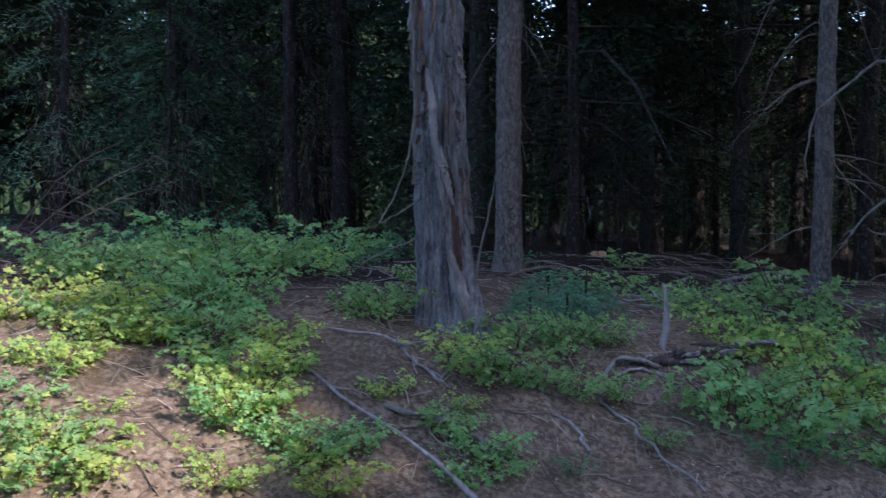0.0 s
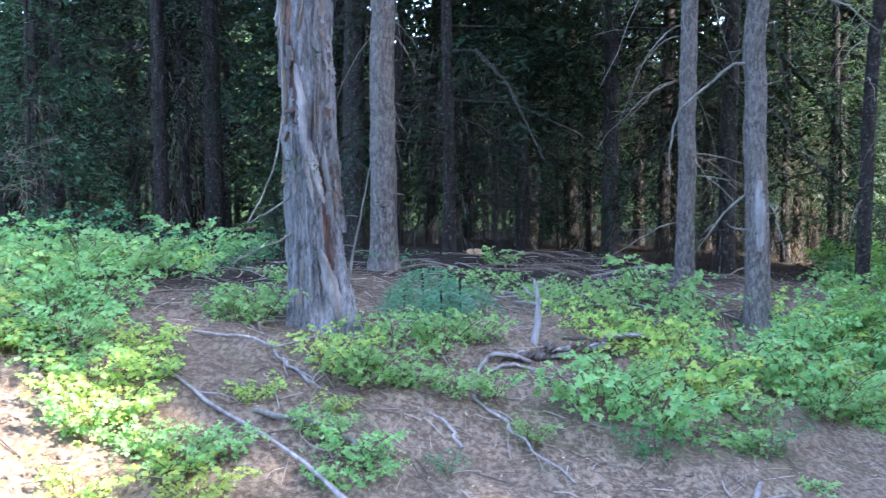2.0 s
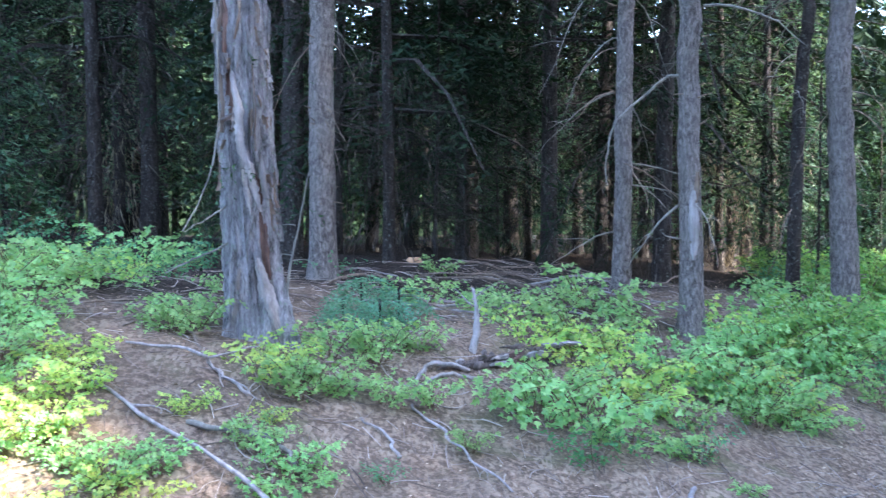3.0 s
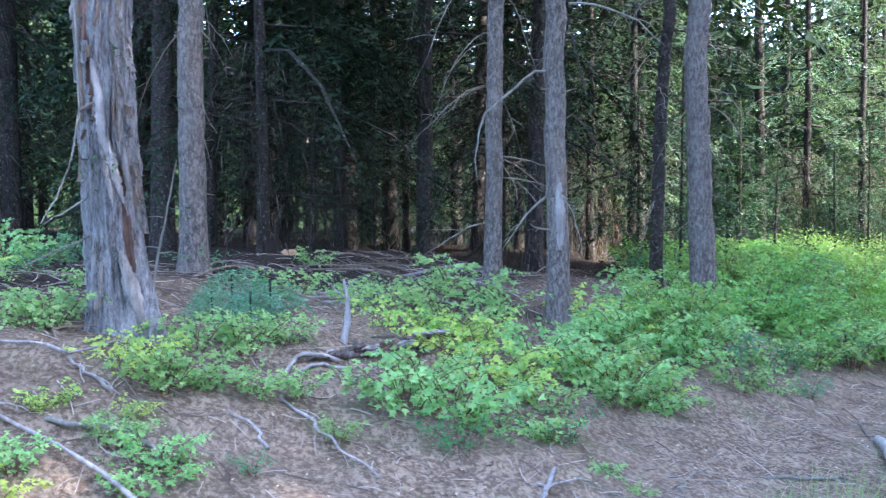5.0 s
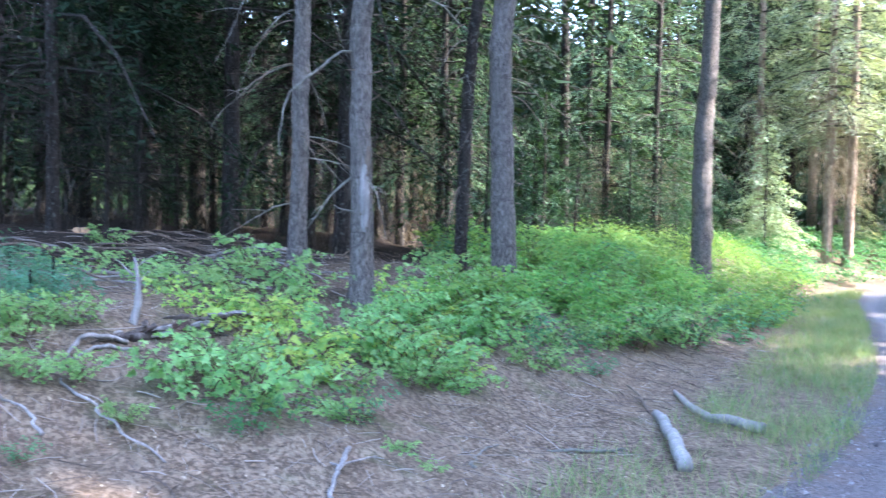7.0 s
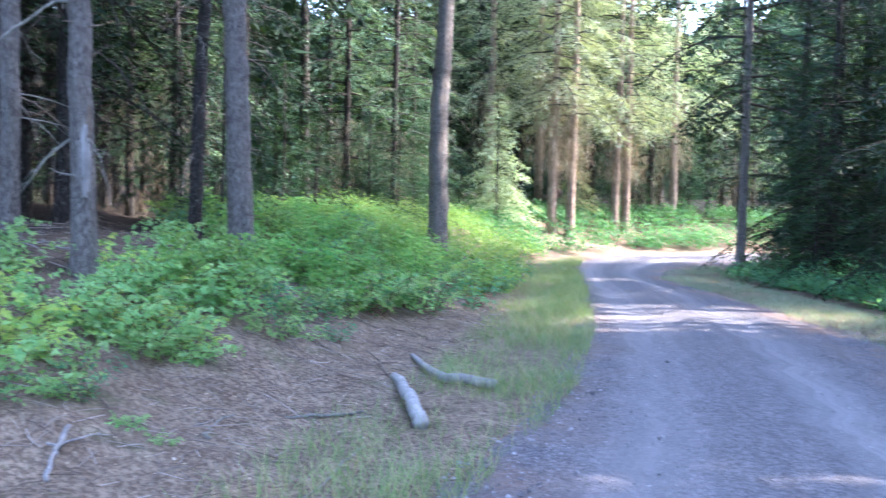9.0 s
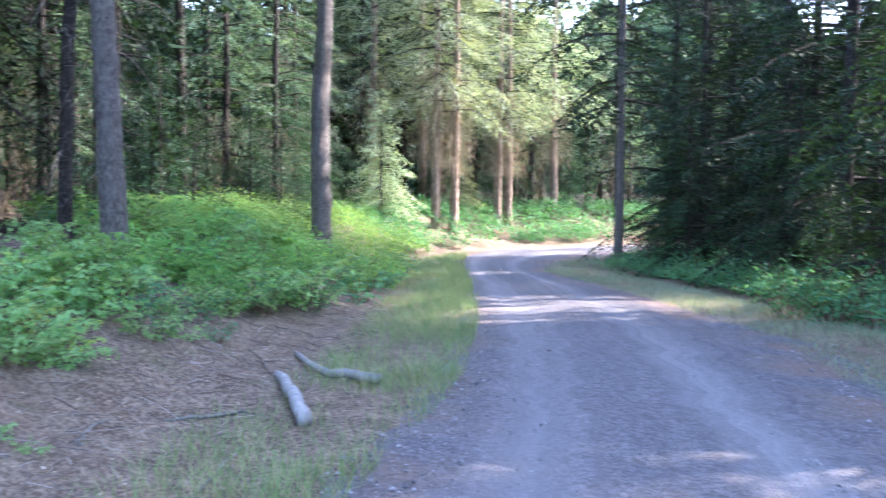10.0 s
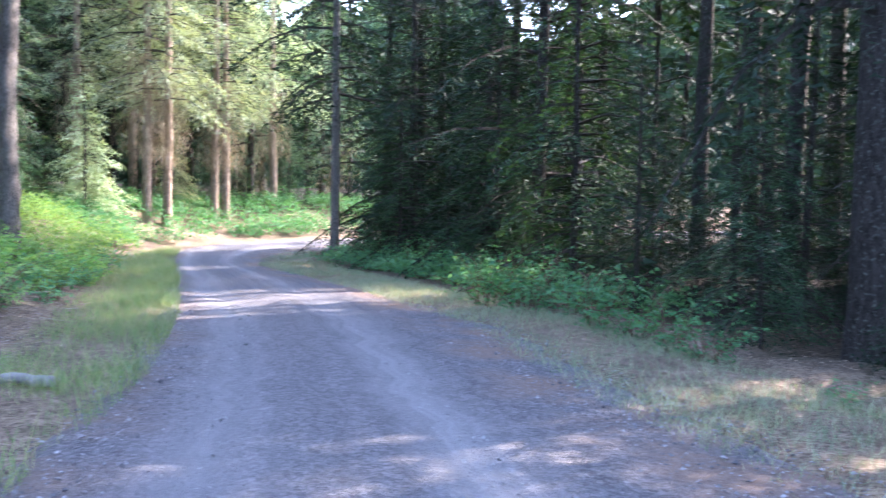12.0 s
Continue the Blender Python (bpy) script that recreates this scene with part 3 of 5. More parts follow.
def old_cedar():
    x, y, d = -0.655, 6.92, 0.38
    face = math.atan2(-y, -x + 0.1)
    # long cracks, the hollow, and the furrow under it
    dents = ((face - 0.72, 1.75, 0.15, 0.3, 0.075), (face - 0.46, 1.12, 0.07, 0.42, 0.045), (face + 0.47, 1.1, 0.2, 0.12, 0.1), (face + 0.5, 0.72, 0.14, 0.26, 0.04), (face + 0.14, 1.38, 0.07, 0.2, 0.06),
             (face - 1.15, 2.4, 0.14, 0.9, 0.05), (face + 0.15, 0.45, 0.08, 0.35, 0.035), (face - 0.75, 0.5, 0.06, 0.45, 0.02), (face + 0.3, 2.4, 0.06, 0.5, 0.03), (face + 0.8, 1.9, 0.06, 0.6, 0.03), (face - 0.2, 2.7, 0.07, 0.5, 0.03))
    t, pts, r = bank_tree("cedar_tree", x, y, d, "old cedar with torn grey bark, a bare split and a hollow", BARK_CEDAR, (-0.058, 0.01), 2, 0.9, 11, 19, 9, 0.065, 0.28, 120, 7, dents)
    rng = np.random.default_rng(12)
    silver, red, grey = "bare silver-grey wood of a long split", "reddish inner wood", "grey weathered ridge of the root"
    for name, a0, h0, h1, w, lift, drift, mat, label in (
            ("bare_wood", 0.42, 0.93, 1.5, 0.1, 0.022, -0.75, WOOD_BARE, silver), ("bare_wood", -0.12, 1.25, 1.92, 0.085, 0.02, -0.32, WOOD_BARE, silver), ("bare_wood", 0.66, 1.03, 1.34, 0.03, 0.03, -0.15, WOOD_BARE, silver),
            ("bare_wood", 0.05, 0.9, 1.3, 0.05, 0.028, -0.3, WOOD_BARE, silver), ("bare_wood", 0.36, 1.28, 1.62, 0.035, 0.02, 0.1, WOOD_BARE, silver), ("bare_wood", -0.55, 1.5, 1.75, 0.03, 0.012, 0.2, WOOD_GREY, silver),
            ("inner_wood", 0.47, 0.98, 1.22, 0.1, -0.055, 0.0, WOOD_RED, red), ("inner_wood", 0.5, 0.5, 0.98, 0.055, -0.012, -0.06, WOOD_RED, red), ("inner_wood", -0.82, 1.95, 2.5, 0.05, 0.012, 0.1, WOOD_RED, red), ("inner_wood", -0.75, 1.5, 1.95, 0.07, -0.045, 0.05, WOOD_RED, red),
            ("inner_wood", 0.62, 0.45, 0.85, 0.03, 0.008, 0.0, WOOD_RED, red), ("root_ridge", 0.95, 0.0, 0.62, 0.13, 0.03, -0.85, WOOD_GREY, grey), ("root_ridge", 0.7, 0.0, 0.5, 0.06, 0.035, -0.5, WOOD_GREY, grey)):
        k = 30
        ws = w * (0.25 + 0.75 * np.sin(np.linspace(0.0, math.pi, k))) * rng.uniform(0.7, 1.2, k)
        ws[0] = ws[-1] = 0.006
        part(name, surface_strip(pts, r, face + a0, np.linspace(h0, h1, k), ws, lift, drift, 9, rng), mat, t, label, True)
    # slivers, scales and loose strips of bark that stand off the trunk
    for k in range(150):
        h1 = rng.uniform(0.5, 3.6)
        long = rng.random() < 0.35
        h0 = max(0.05, h1 - (rng.uniform(0.25, 0.7) if long else rng.uniform(0.06, 0.2)))
        th = rng.uniform(-1.7, -0.5) if k % 3 == 0 else rng.uniform(-0.1, 1.6)
        if 0.2 < th < 0.8 and h0 < 1.3 and h1 > 0.4:
            continue
        ws = rng.uniform(0.012, 0.036) * np.linspace(1.0, 0.3, 10) * rng.uniform(0.7, 1.3, 10)
        part("bark_strip", surface_strip(pts, r, face + th, np.linspace(h1, h0, 10), ws, rng.uniform(0.008, 0.024), rng.normal(0, 0.15), 5, rng, rng.uniform(0.0, 0.05)),
             (BARK_CEDAR, BARK_CEDAR, BARK_CEDAR, WOOD_GREY, WOOD_TWIG)[rng.integers(5)], t, smooth=True)
    # the splintered plank across the crack
    sb = Build()
    s = np.linspace(0, 1, 5)[:, None]
    base = np.array([-0.235, -0.17, 1.56])
    sb.tube(base + s * np.array([0.11, -0.02, 0.07]), [0.012, 0.02, 0.018, 0.014, 0.004], 6, 0.1, rng)
    part("splinter", sb, WOOD_ROT, t, "dark splintered plank of wood")
    # the root that spreads to one side
    rb = Build()
    s = np.linspace(0, 1, 16)
    out = np.array([math.cos(face + 0.95), math.sin(face + 0.95)])
    path = np.column_stack([0.03 + out[0] * (0.1 + 0.15 * s ** 1.6), out[1] * (0.1 + 0.15 * s ** 1.6), 0.75 - 0.85 * s])
    rb.tube(path, 0.04 + 0.06 * s, 18, 0.07, rng)
    part("root_buttress", rb, BARK_CEDAR, t, smooth=True)
    # bare branches that hang along the trunk and fork outward
    for way, rad in ((((-0.31, -0.12, 2.75), (-0.27, -0.17, 2.3), (-0.24, -0.2, 1.8), (-0.235, -0.2, 1.5), (-0.29, -0.2, 1.2), (-0.38, -0.19, 0.98), (-0.49, -0.19, 0.8)), 0.009), (((-0.2, -0.1, 0.98), (-0.35, -0.16, 0.88), (-0.48, -0.19, 0.8)), 0.007),
                     (((-0.18, -0.1, 0.72), (-0.4, -0.15, 0.6), (-0.6, -0.18, 0.5)), 0.008), (((0.1, -0.16, 2.5), (0.26, -0.2, 2.42), (0.3, -0.2, 2.38)), 0.012)):
        way = np.array(way)
        s = np.linspace(0, 1, 14)
        line = np.column_stack([np.interp(s, np.linspace(0, 1, len(way)), way[:, a]) for a in range(3)]) + np.cumsum(rng.normal(0, 0.004, (14, 3)), axis=0)
        lb = Build()
        lb.tube(line, rad * (1.1 - 0.5 * s), 6, 0.08, rng)
        part("dead_branch", lb, WOOD_PALE, t)
    lb = Build()
    dead_branch(lb, (0.1, -0.05, 3.05), face + 1.3, 0.75, -0.1, 0.2, 0.02, rng, 3, 6)
    part("dead_branch", lb, WOOD_GREY, t)
    # small living sprays on the trunk
    nd = Build()
    boughs(nd, None, rng, 0.9, 2.0, 0.36, 6, 0.09, (0.04, 0.013), 0.4, (-0.058, 0.01), 0.1, 0.05)
    tagged(part("spray", nd, NEEDLE, t), kind="stuff")


def dead_sapling():
    x, y = -0.53, 8.0
    t = thing("dead_sapling", x, y, gz(x, y) - 0.02, "thin leaning dead sapling beside the cedar", "dead sapling")
    rng = np.random.default_rng(19)
    s = np.linspace(0, 1, 14)
    b = Build()
    b.tube(np.column_stack([0.2 * s ** 1.5, 0 * s, (2.32 - gz(x, y)) * s]) + np.cumsum(rng.normal(0, 0.006, (14, 3)), axis=0), 0.012 * (1.1 - 0.7 * s), 6)
    part("stem", b, WOOD_PALE, t)
    for h, a, L in ((0.45, math.pi, 0.25), (0.4, 0.2, 0.3), (0.7, 2.8, 0.2)):
        tb = Build()
        dead_branch(tb, (0.2 * (h / 1.3) ** 1.5, 0, h), a, L, 0.2, 0.4, 0.006, rng, 1, 4)
        part("twig", tb, WOOD_PALE, t)


dead_sapling()
old_cedar()
bank_tree("fir_tree", -0.31, 10.25, 0.29, "grey-brown fir trunk with cracked bark, sunlit at its foot", BARK_FIR, (0, 0), 12, 0.8, 21, flutes=0.04)
t4, p4, r4 = bank_tree("fir_tree", 2.99, 10.29, 0.2, "slim grey fir with long arching dead branches", BARK_FIR, (0.0, 0.0), 9, 0.9, 31, flutes=0.04)
t5, p5, r5 = bank_tree("fir_tree", 3.3, 8.9, 0.225, "grey fir with a long pale scar in its bark", BARK_FIR, (0.0, 0), 5, 0.7, 41, flutes=0.05, flare=0.5)
bank_tree("fir_tree", 5.65, 10.35, 0.31, "stout grey-brown fir with ridged bark among the shrubs", BARK_FIR, (0.005, 0), 9, 0.8, 51, flutes=0.05)
bank_tree("fir_tree", 5.75, 11.9, 0.18, "slim fir hung with grey dead twigs", BARK_DARK, (0.006, 0), 26, 0.9, 61)
bank_tree("fir_tree", 13.55, 16.42, 0.45, "grey-brown fir trunk standing in the shrub bed", BARK_FIR, (0.03, 0.0), 6, 1.0, 71, flutes=0.05)


def scar_and_limbs():
    rng = np.random.default_rng(43)
    face = math.atan2(-8.9, -3.2)
    hs = np.linspace(0.75, 1.42, 16)
    part("scar", surface_strip(p5, r5, face + 0.2, hs, 0.14 * np.sin(np.linspace(0.25, 2.9, 16)) + 0.01, 0.022, 0.1, 7, rng), WOOD_BARE, t5, "pale bare wood scar", True)
    hs = np.linspace(1.3, 1.6, 9)
    part("scar", surface_strip(p5, r5, face + 0.5, hs, 0.06 * np.sin(np.linspace(0.3, 2.9, 9)) + 0.01, 0.02, 0.2, 7, rng), WOOD_TWIG, t5, "dark healed knot above the scar", True)
    for h, az, L, rise, dr in ((1.3, face - 1.5, 0.5, -0.7, 0.6), (0.95, face - 1.2, 0.22, 0.1, -0.2), (3.2, face + 1.5, 0.8, 0.1, 0.6)):
        limb(t5, "dead_branch", WOOD_PALE, (0.1 * math.cos(az), 0.1 * math.sin(az), h), az, L, rise, dr, 0.016, rng, 2, 6)
    # the long arch that leaves the scarred trunk and hangs before its neighbour
    lb = Build()
    s = np.linspace(0, 1, 22)
    x = -0.08 - 0.82 * np.sin(s * 1.75) ** 1.0 * np.clip(s * 1.6, 0, 1)
    z = 2.58 - 0.15 * s - 1.45 * np.clip(s - 0.3, 0, 1) ** 1.15
    lb.tube(np.column_stack([x, 0.05 * np.sin(5 * s), z]) + np.cumsum(rng.normal(0, 0.006, (22, 3)), axis=0), 0.017 * (1.1 - 0.7 * s), 6)
    part("arched_branch", lb, WOOD_PALE, t5, "long pale arched dead branch")
    for h, az, L, rise, dr in ((2.3, math.pi + 0.2, 0.9, -0.05, 0.75), (2.9, math.pi - 0.3, 0.7, 0.1, 1.6), (3.6, math.pi + 0.1, 0.9, 0.2, 1.6), (0.75, math.pi, 0.95, -0.1, 0.35), (1.5, 0.05, 0.9, 0.0, 0.02), (1.25, -0.1, 0.8, 0.05, 0.25),
                               (3.4, 0.2, 0.7, 0.1, 1.5), (2.2, 0.4, 0.6, -0.1, 1.0)):
        limb(t4, "dead_branch", WOOD_PALE, (0, -0.02, h), az, L, rise, dr, 0.011, rng, 3, 5)


scar_and_limbs()


# ---- the forest behind ----
DARK_TREES = "dark forest conifers"
tall = [conifer("conifer", s, "tall dark forest fir with bare lower limbs", h, r, cb, 2.8, 46, BARK_DARK, NEEDLE_SHADE, 22, 1.6, hang=300, group=DARK_TREES, low=7.5, low_count=n, twig_gap=0.4, blade=(0.36, 0.1), step=0.15, shape=0.5)
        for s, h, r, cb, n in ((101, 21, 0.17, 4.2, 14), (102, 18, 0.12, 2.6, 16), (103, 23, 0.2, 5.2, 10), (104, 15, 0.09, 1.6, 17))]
# firs outside the view, added with coarse heavy crowns to block the sun
shade = [conifer("conifer", s, "unseen tall dark fir with heavy boughs, added for its shade", h, r, cb, 2.8, 46, BARK_DARK, NEEDLE_SHADE, 16, 1.6, group=DARK_TREES, low=7.5, low_count=n, twig_gap=0.5, blade=(0.85, 0.26), step=0.28, shape=0.4)
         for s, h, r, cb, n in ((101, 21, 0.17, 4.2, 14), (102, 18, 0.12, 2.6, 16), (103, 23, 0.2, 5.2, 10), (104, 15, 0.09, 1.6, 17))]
young = [conifer("young_conifer", s, "young dark green fir in the understory", h, 0.035, 0.25, r, n, BARK_DARK, NEEDLE, 4, 0.4, group="young firs in the understory", twig_gap=0.14, blade=(0.085, 0.028), step=0.065, sides=6)
         for s, h, r, n in ((111, 3.2, 1.0, 50), (112, 2.0, 0.8, 36), (113, 4.6, 1.3, 64))]
young_dark = [conifer("young_conifer", s, "young fir under the tall firs, deep shade put into its needle colour", h, 0.035, 0.25, r, n, BARK_DARK, NEEDLE_SHADE, 4, 0.4, group="young firs in the understory", twig_gap=0.14, blade=(0.085, 0.028), step=0.065, sides=6)
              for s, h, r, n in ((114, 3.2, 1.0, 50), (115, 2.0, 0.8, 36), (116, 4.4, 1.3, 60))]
bough = [conifer("spruce_tree", s, "dense dark fir with boughs down to the ground", h, 0.16, 1.1, rad, n, BARK_DARK, NEEDLE_SHADE, 4, 0.9, group="firs across the road", twig_gap=0.17, blade=(0.12, 0.032), step=0.065, shape=0.6, droop=0.5, ragged=0.45)
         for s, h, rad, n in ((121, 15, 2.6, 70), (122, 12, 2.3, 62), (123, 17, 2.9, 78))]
pines = [conifer("pine_tree", s, "tall pine with yellow-green needles, sunlight put into their colour, hung with dead twigs", 24, 0.2, 5.0, 2.6, 120, BARK_PINE, NEEDLE_SUNLIT, 16, 1.4, hang=1500, group="sunlit pines at the bend", twig_gap=0.24, blade=(0.15, 0.032), step=0.07, shape=0.4)
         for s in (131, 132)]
sunlit = conifer("young_conifer", 141, "young fir at the bend with sunlight put into its needle colour", 5.2, 0.05, 0.3, 1.6, 90, BARK_DARK, NEEDLE_SUNLIT, 4, 0.4, group="sunlit young firs at the bend", twig_gap=0.15, blade=(0.12, 0.03), step=0.07, sides=6)

mixed = [conifer("fir_tree", s, "grey-green fir with tangled lower twigs", 21, 0.15, 2.4, 2.3, 84, BARK_DARK, NEEDLE_MIXED, 14, 1.4, hang=500, group="grey-green firs", twig_gap=0.26, blade=(0.13, 0.028), step=0.06, shape=0.45, ragged=0.4)
         for s in (135, 136)]

# strips of sunlight between the trees, by their distance across the sun's way, and the sunlit bend
SUN_GAPS = ((1.6, 1.9), (5.4, 0.6), (13.1, 0.6), (15.6, 0.5), (22.3, 0.7))
LIT_BEND = [(28, 26.5, 3), (28, 26.5, 8), (30, 27, 12), (32, 27, 6), (36, 27, 8)]
# small flecks of sun: soil, gravel, the tips of a fir, a trunk; with how wide a gap each one needs
FLECKS = [(-1.9, 4.4, 0.5, 1.5), (-2.3, 5.0, 0.8, 1.5), (-3.2, 5.6, 1.1, 1.2), (5.3, 3.4, 0, 1.0), (6.5, 2.4, 0, 1.0), (10.8, 8.3, 0, 0.7), (13.1, 7.5, 0, 0.7), (13.7, 9.7, 0, 0.6), (17.7, 15.1, -0.5, 0.6), (16.0, 4.6, 3.2, 1.4), (16.2, 4.4, 5.0, 1.3)]
LIT = np.array([(*p, 1.0) for p in LIT_BEND] + FLECKS)


def sunny(x, y, height=21.0, radius=2.5, base=4.0):
    """Whether a tree here leaves those places in the sun."""
    c = 0.5402 * x + 0.8415 * y
    if any(abs(c - g) < w for g, w in SUN_GAPS):
        return False
    dx, dy = x - LIT[:, 0], y - LIT[:, 1]
    k, side = 0.8415 * dx - 0.5402 * dy, np.abs(0.5402 * dx + 0.8415 * dy)
    h = LIT[:, 2] + k * math.tan(radians(SUN_EL))
    reach = LIT[:, 3] * np.where(h > base, radius * np.sqrt(np.clip(1 - (h - base) / (height - base), 0, 1)), 0.3)
    return not np.any((k > 0.5) & (h < height) & (side < reach))


# further firs outside the view, added to block sun and sky
tall_far = [conifer("conifer", s, "unseen tall dark fir further off, added for its shade", h, r, cb, 3.1, 52, BARK_DARK, NEEDLE_SHADE, 8, 1.6, group=DARK_TREES, sides=7, twig_gap=0.55, blade=(0.85, 0.24), step=0.28, shape=0.4)
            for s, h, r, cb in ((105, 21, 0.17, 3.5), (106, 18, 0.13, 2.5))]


tall_mid = [conifer("conifer", s, "tall dark fir further back in the forest", h, r, cb, 3.1, 52, BARK_DARK, NEEDLE_SHADE, 8, 1.6, group=DARK_TREES, sides=7, twig_gap=0.5, blade=(0.48, 0.15), step=0.24, shape=0.45)
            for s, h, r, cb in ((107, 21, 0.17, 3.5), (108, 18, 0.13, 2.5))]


def plant_tall(x, y):
    unseen = bearing(x, y) > 92 or bearing(x, y) < -34
    far = math.hypot(x, y) > 30 or y < -7
    kinds = (tall_far if far else shade) if unseen else (tall_mid if far else tall)
    kind, turn, size = kinds[rng.integers(len(kinds))], rng.uniform(0, 360), rng.uniform(0.78, 1.22)
    if math.hypot(x - 3, y - 5) < 33 or -32 < bearing(x, y) < 92:
        again(kind, x, y, turn, size)


def bearing(x, y):
    return math.degrees(math.atan2(x - 0.7, y + 0.2))


# firs that can be told apart between the bank trees
for k, (x, y, size) in enumerate(((-3.6, 17.0, 1.0), (-4.3, 16.2, 1.1), (-0.9, 13.9, 0.85), (0.48, 12.7, 0.95), (4.3, 26.0, 1.3), (3.6, 19.5, 0.6), (5.8, 24.5, 0.6), (7.0, 17.6, 0.6), (7.4, 16.5, 0.6), (-7.4, 19.5, 1.5), (-6.2, 27, 1.4), (1.9, 16.2, 1.0), (3.0, 14.3, 0.8), (4.9, 18.5, 1.1), (2.5, 21.0, 1.2), (6.4, 20.5, 1.1), (-1.7, 19.0, 1.1), (0.4, 23, 1.2), (9.3, 19.5, 1.0))):
    again(tall[k % 4] if size > 0.7 else mixed[k % 2], x, y, 77 * k, size)
for k, (x, y, h) in enumerate(((1.15, 13.3, 0.6), (1.62, 13.8, 0.65), (2.3, 15.0, 0.5), (5.1, 15.5, 0.6), (-2.0, 15.0, 0.6))):
    again(tall[3], x, y, 50 * k, h * 0.6)

rng = np.random.default_rng(77)
taken = [(0.0, 0.0)]


def scatter(n, box, accept, gap, tries=15000):
    out = []
    for _ in range(tries):
        if len(out) >= n:
            break
        x, y = rng.uniform(box[0], box[1]), rng.uniform(box[2], box[3])
        if accept(x, y) and all((x - a) ** 2 + (y - b) ** 2 > gap * gap for a, b in taken):
            taken.append((x, y))
            out.append((x, y))
    return out


def left_of(x, y):
    return float(away(ROAD_LEFT, np.array(x), np.array(y)))


def right_of(x, y):
    return -float(away(ROAD_RIGHT, np.array(x), np.array(y)))


for k, (x, y) in enumerate(scatter(165, (-32, 48, 6, 58), lambda x, y: left_of(x, y) > 6.5 and y > 14 and not (24 < x < 40 and y < 30) and not (37 < bearing(x, y) < 57 and 17 < math.hypot(x, y) < 40), 1.5)):
    plant_tall(x, y)
for k, (x, y) in enumerate(scatter(66, (-24, 34, 9, 44), lambda x, y: left_of(x, y) > 5.5 and (y > 14.5 or x < -5 or x > 7), 1.3)):
    again(young[rng.integers(3)], x, y, rng.uniform(0, 360), rng.uniform(0.6, 1.1))

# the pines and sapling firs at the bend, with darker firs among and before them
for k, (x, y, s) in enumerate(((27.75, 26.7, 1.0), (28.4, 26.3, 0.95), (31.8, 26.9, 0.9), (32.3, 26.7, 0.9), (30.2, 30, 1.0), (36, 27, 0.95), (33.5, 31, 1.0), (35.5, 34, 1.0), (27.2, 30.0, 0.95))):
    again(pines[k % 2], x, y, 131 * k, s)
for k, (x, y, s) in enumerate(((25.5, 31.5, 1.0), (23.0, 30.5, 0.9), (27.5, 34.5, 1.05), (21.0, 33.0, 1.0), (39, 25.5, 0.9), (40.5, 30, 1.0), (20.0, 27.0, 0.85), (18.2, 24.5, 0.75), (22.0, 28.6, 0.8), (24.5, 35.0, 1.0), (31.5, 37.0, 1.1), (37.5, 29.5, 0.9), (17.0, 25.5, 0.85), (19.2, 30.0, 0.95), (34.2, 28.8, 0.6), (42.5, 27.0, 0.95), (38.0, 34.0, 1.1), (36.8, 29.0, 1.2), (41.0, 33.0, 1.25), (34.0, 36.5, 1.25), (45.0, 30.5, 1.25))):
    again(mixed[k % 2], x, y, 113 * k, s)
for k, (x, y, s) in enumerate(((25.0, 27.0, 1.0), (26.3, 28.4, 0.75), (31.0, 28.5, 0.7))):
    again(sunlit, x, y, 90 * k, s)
for k, (x, y, s) in enumerate(((23.6, 28.2, 1.1), (22.3, 27.0, 0.9), (20.8, 26.8, 1.1), (19.0, 24.6, 0.9), (17.6, 22.6, 0.8), (16.4, 21.8, 0.9), (33.2, 28.0, 1.1), (34.6, 27.6, 0.9), (37.2, 27.0, 1.0), (15.2, 21.5, 1.0))):
    again(young[k % 3], x, y, 70 * k, s)

# the dense wall across the road, and on past the camera's back
for k, (x, y) in enumerate(scatter(30, (6, 40, -6, 16), lambda x, y: (3.0 if x > 17 else 4.6) < right_of(x, y) < 10 and x > 9.5 and bearing(x, y) < 71 and abs(0.5402 * x + 0.8415 * y - 13.1) > 1.2 and (x - 16) ** 2 + (y - 5.2) ** 2 > 5, 2.2)):
    pick, turn, size = rng.integers(3), rng.uniform(0, 360), rng.uniform(0.75, 1.15)
    if bearing(x, y) > 60.5:
        again(bough[pick], x, y, turn, size)
for k, (x, y) in enumerate(scatter(165, (-26, 66, -42, 12), lambda x, y: (6.0 if x > 8 else 13.0) < right_of(x, y) < 42 and sunny(x, y) and not (76 < bearing(x, y) < 86 and math.hypot(x, y) < 32 and int(7 * x + 13 * y) % 3), 1.5)):
    plant_tall(x, y)
# more unseen firs added to thicken the shade
for k, (x, y) in enumerate(scatter(40, (8, 30, -24, -3), lambda x, y: (6.0 if x > 8 else 13.0) < right_of(x, y) < 30 and sunny(x, y), 1.2)):
    plant_tall(x, y)
for k, kind in enumerate(shade):
    if kind.name not in PLANTED:
        again(kind, 19.0 + 3 * k, -19.5, 40 * k, 1.0)
edge_fir = conifer("spruce_tree", 151, "young fir with pale sunlit bough tips; unseen copies are added for shade", 7.5, 0.07, 0.35, 1.9, 74, BARK_DARK, NEEDLE, 5, 0.6, group="firs across the road", twig_gap=0.13, blade=(0.1, 0.026), step=0.055, shape=0.7, droop=0.6, ragged=0.4)
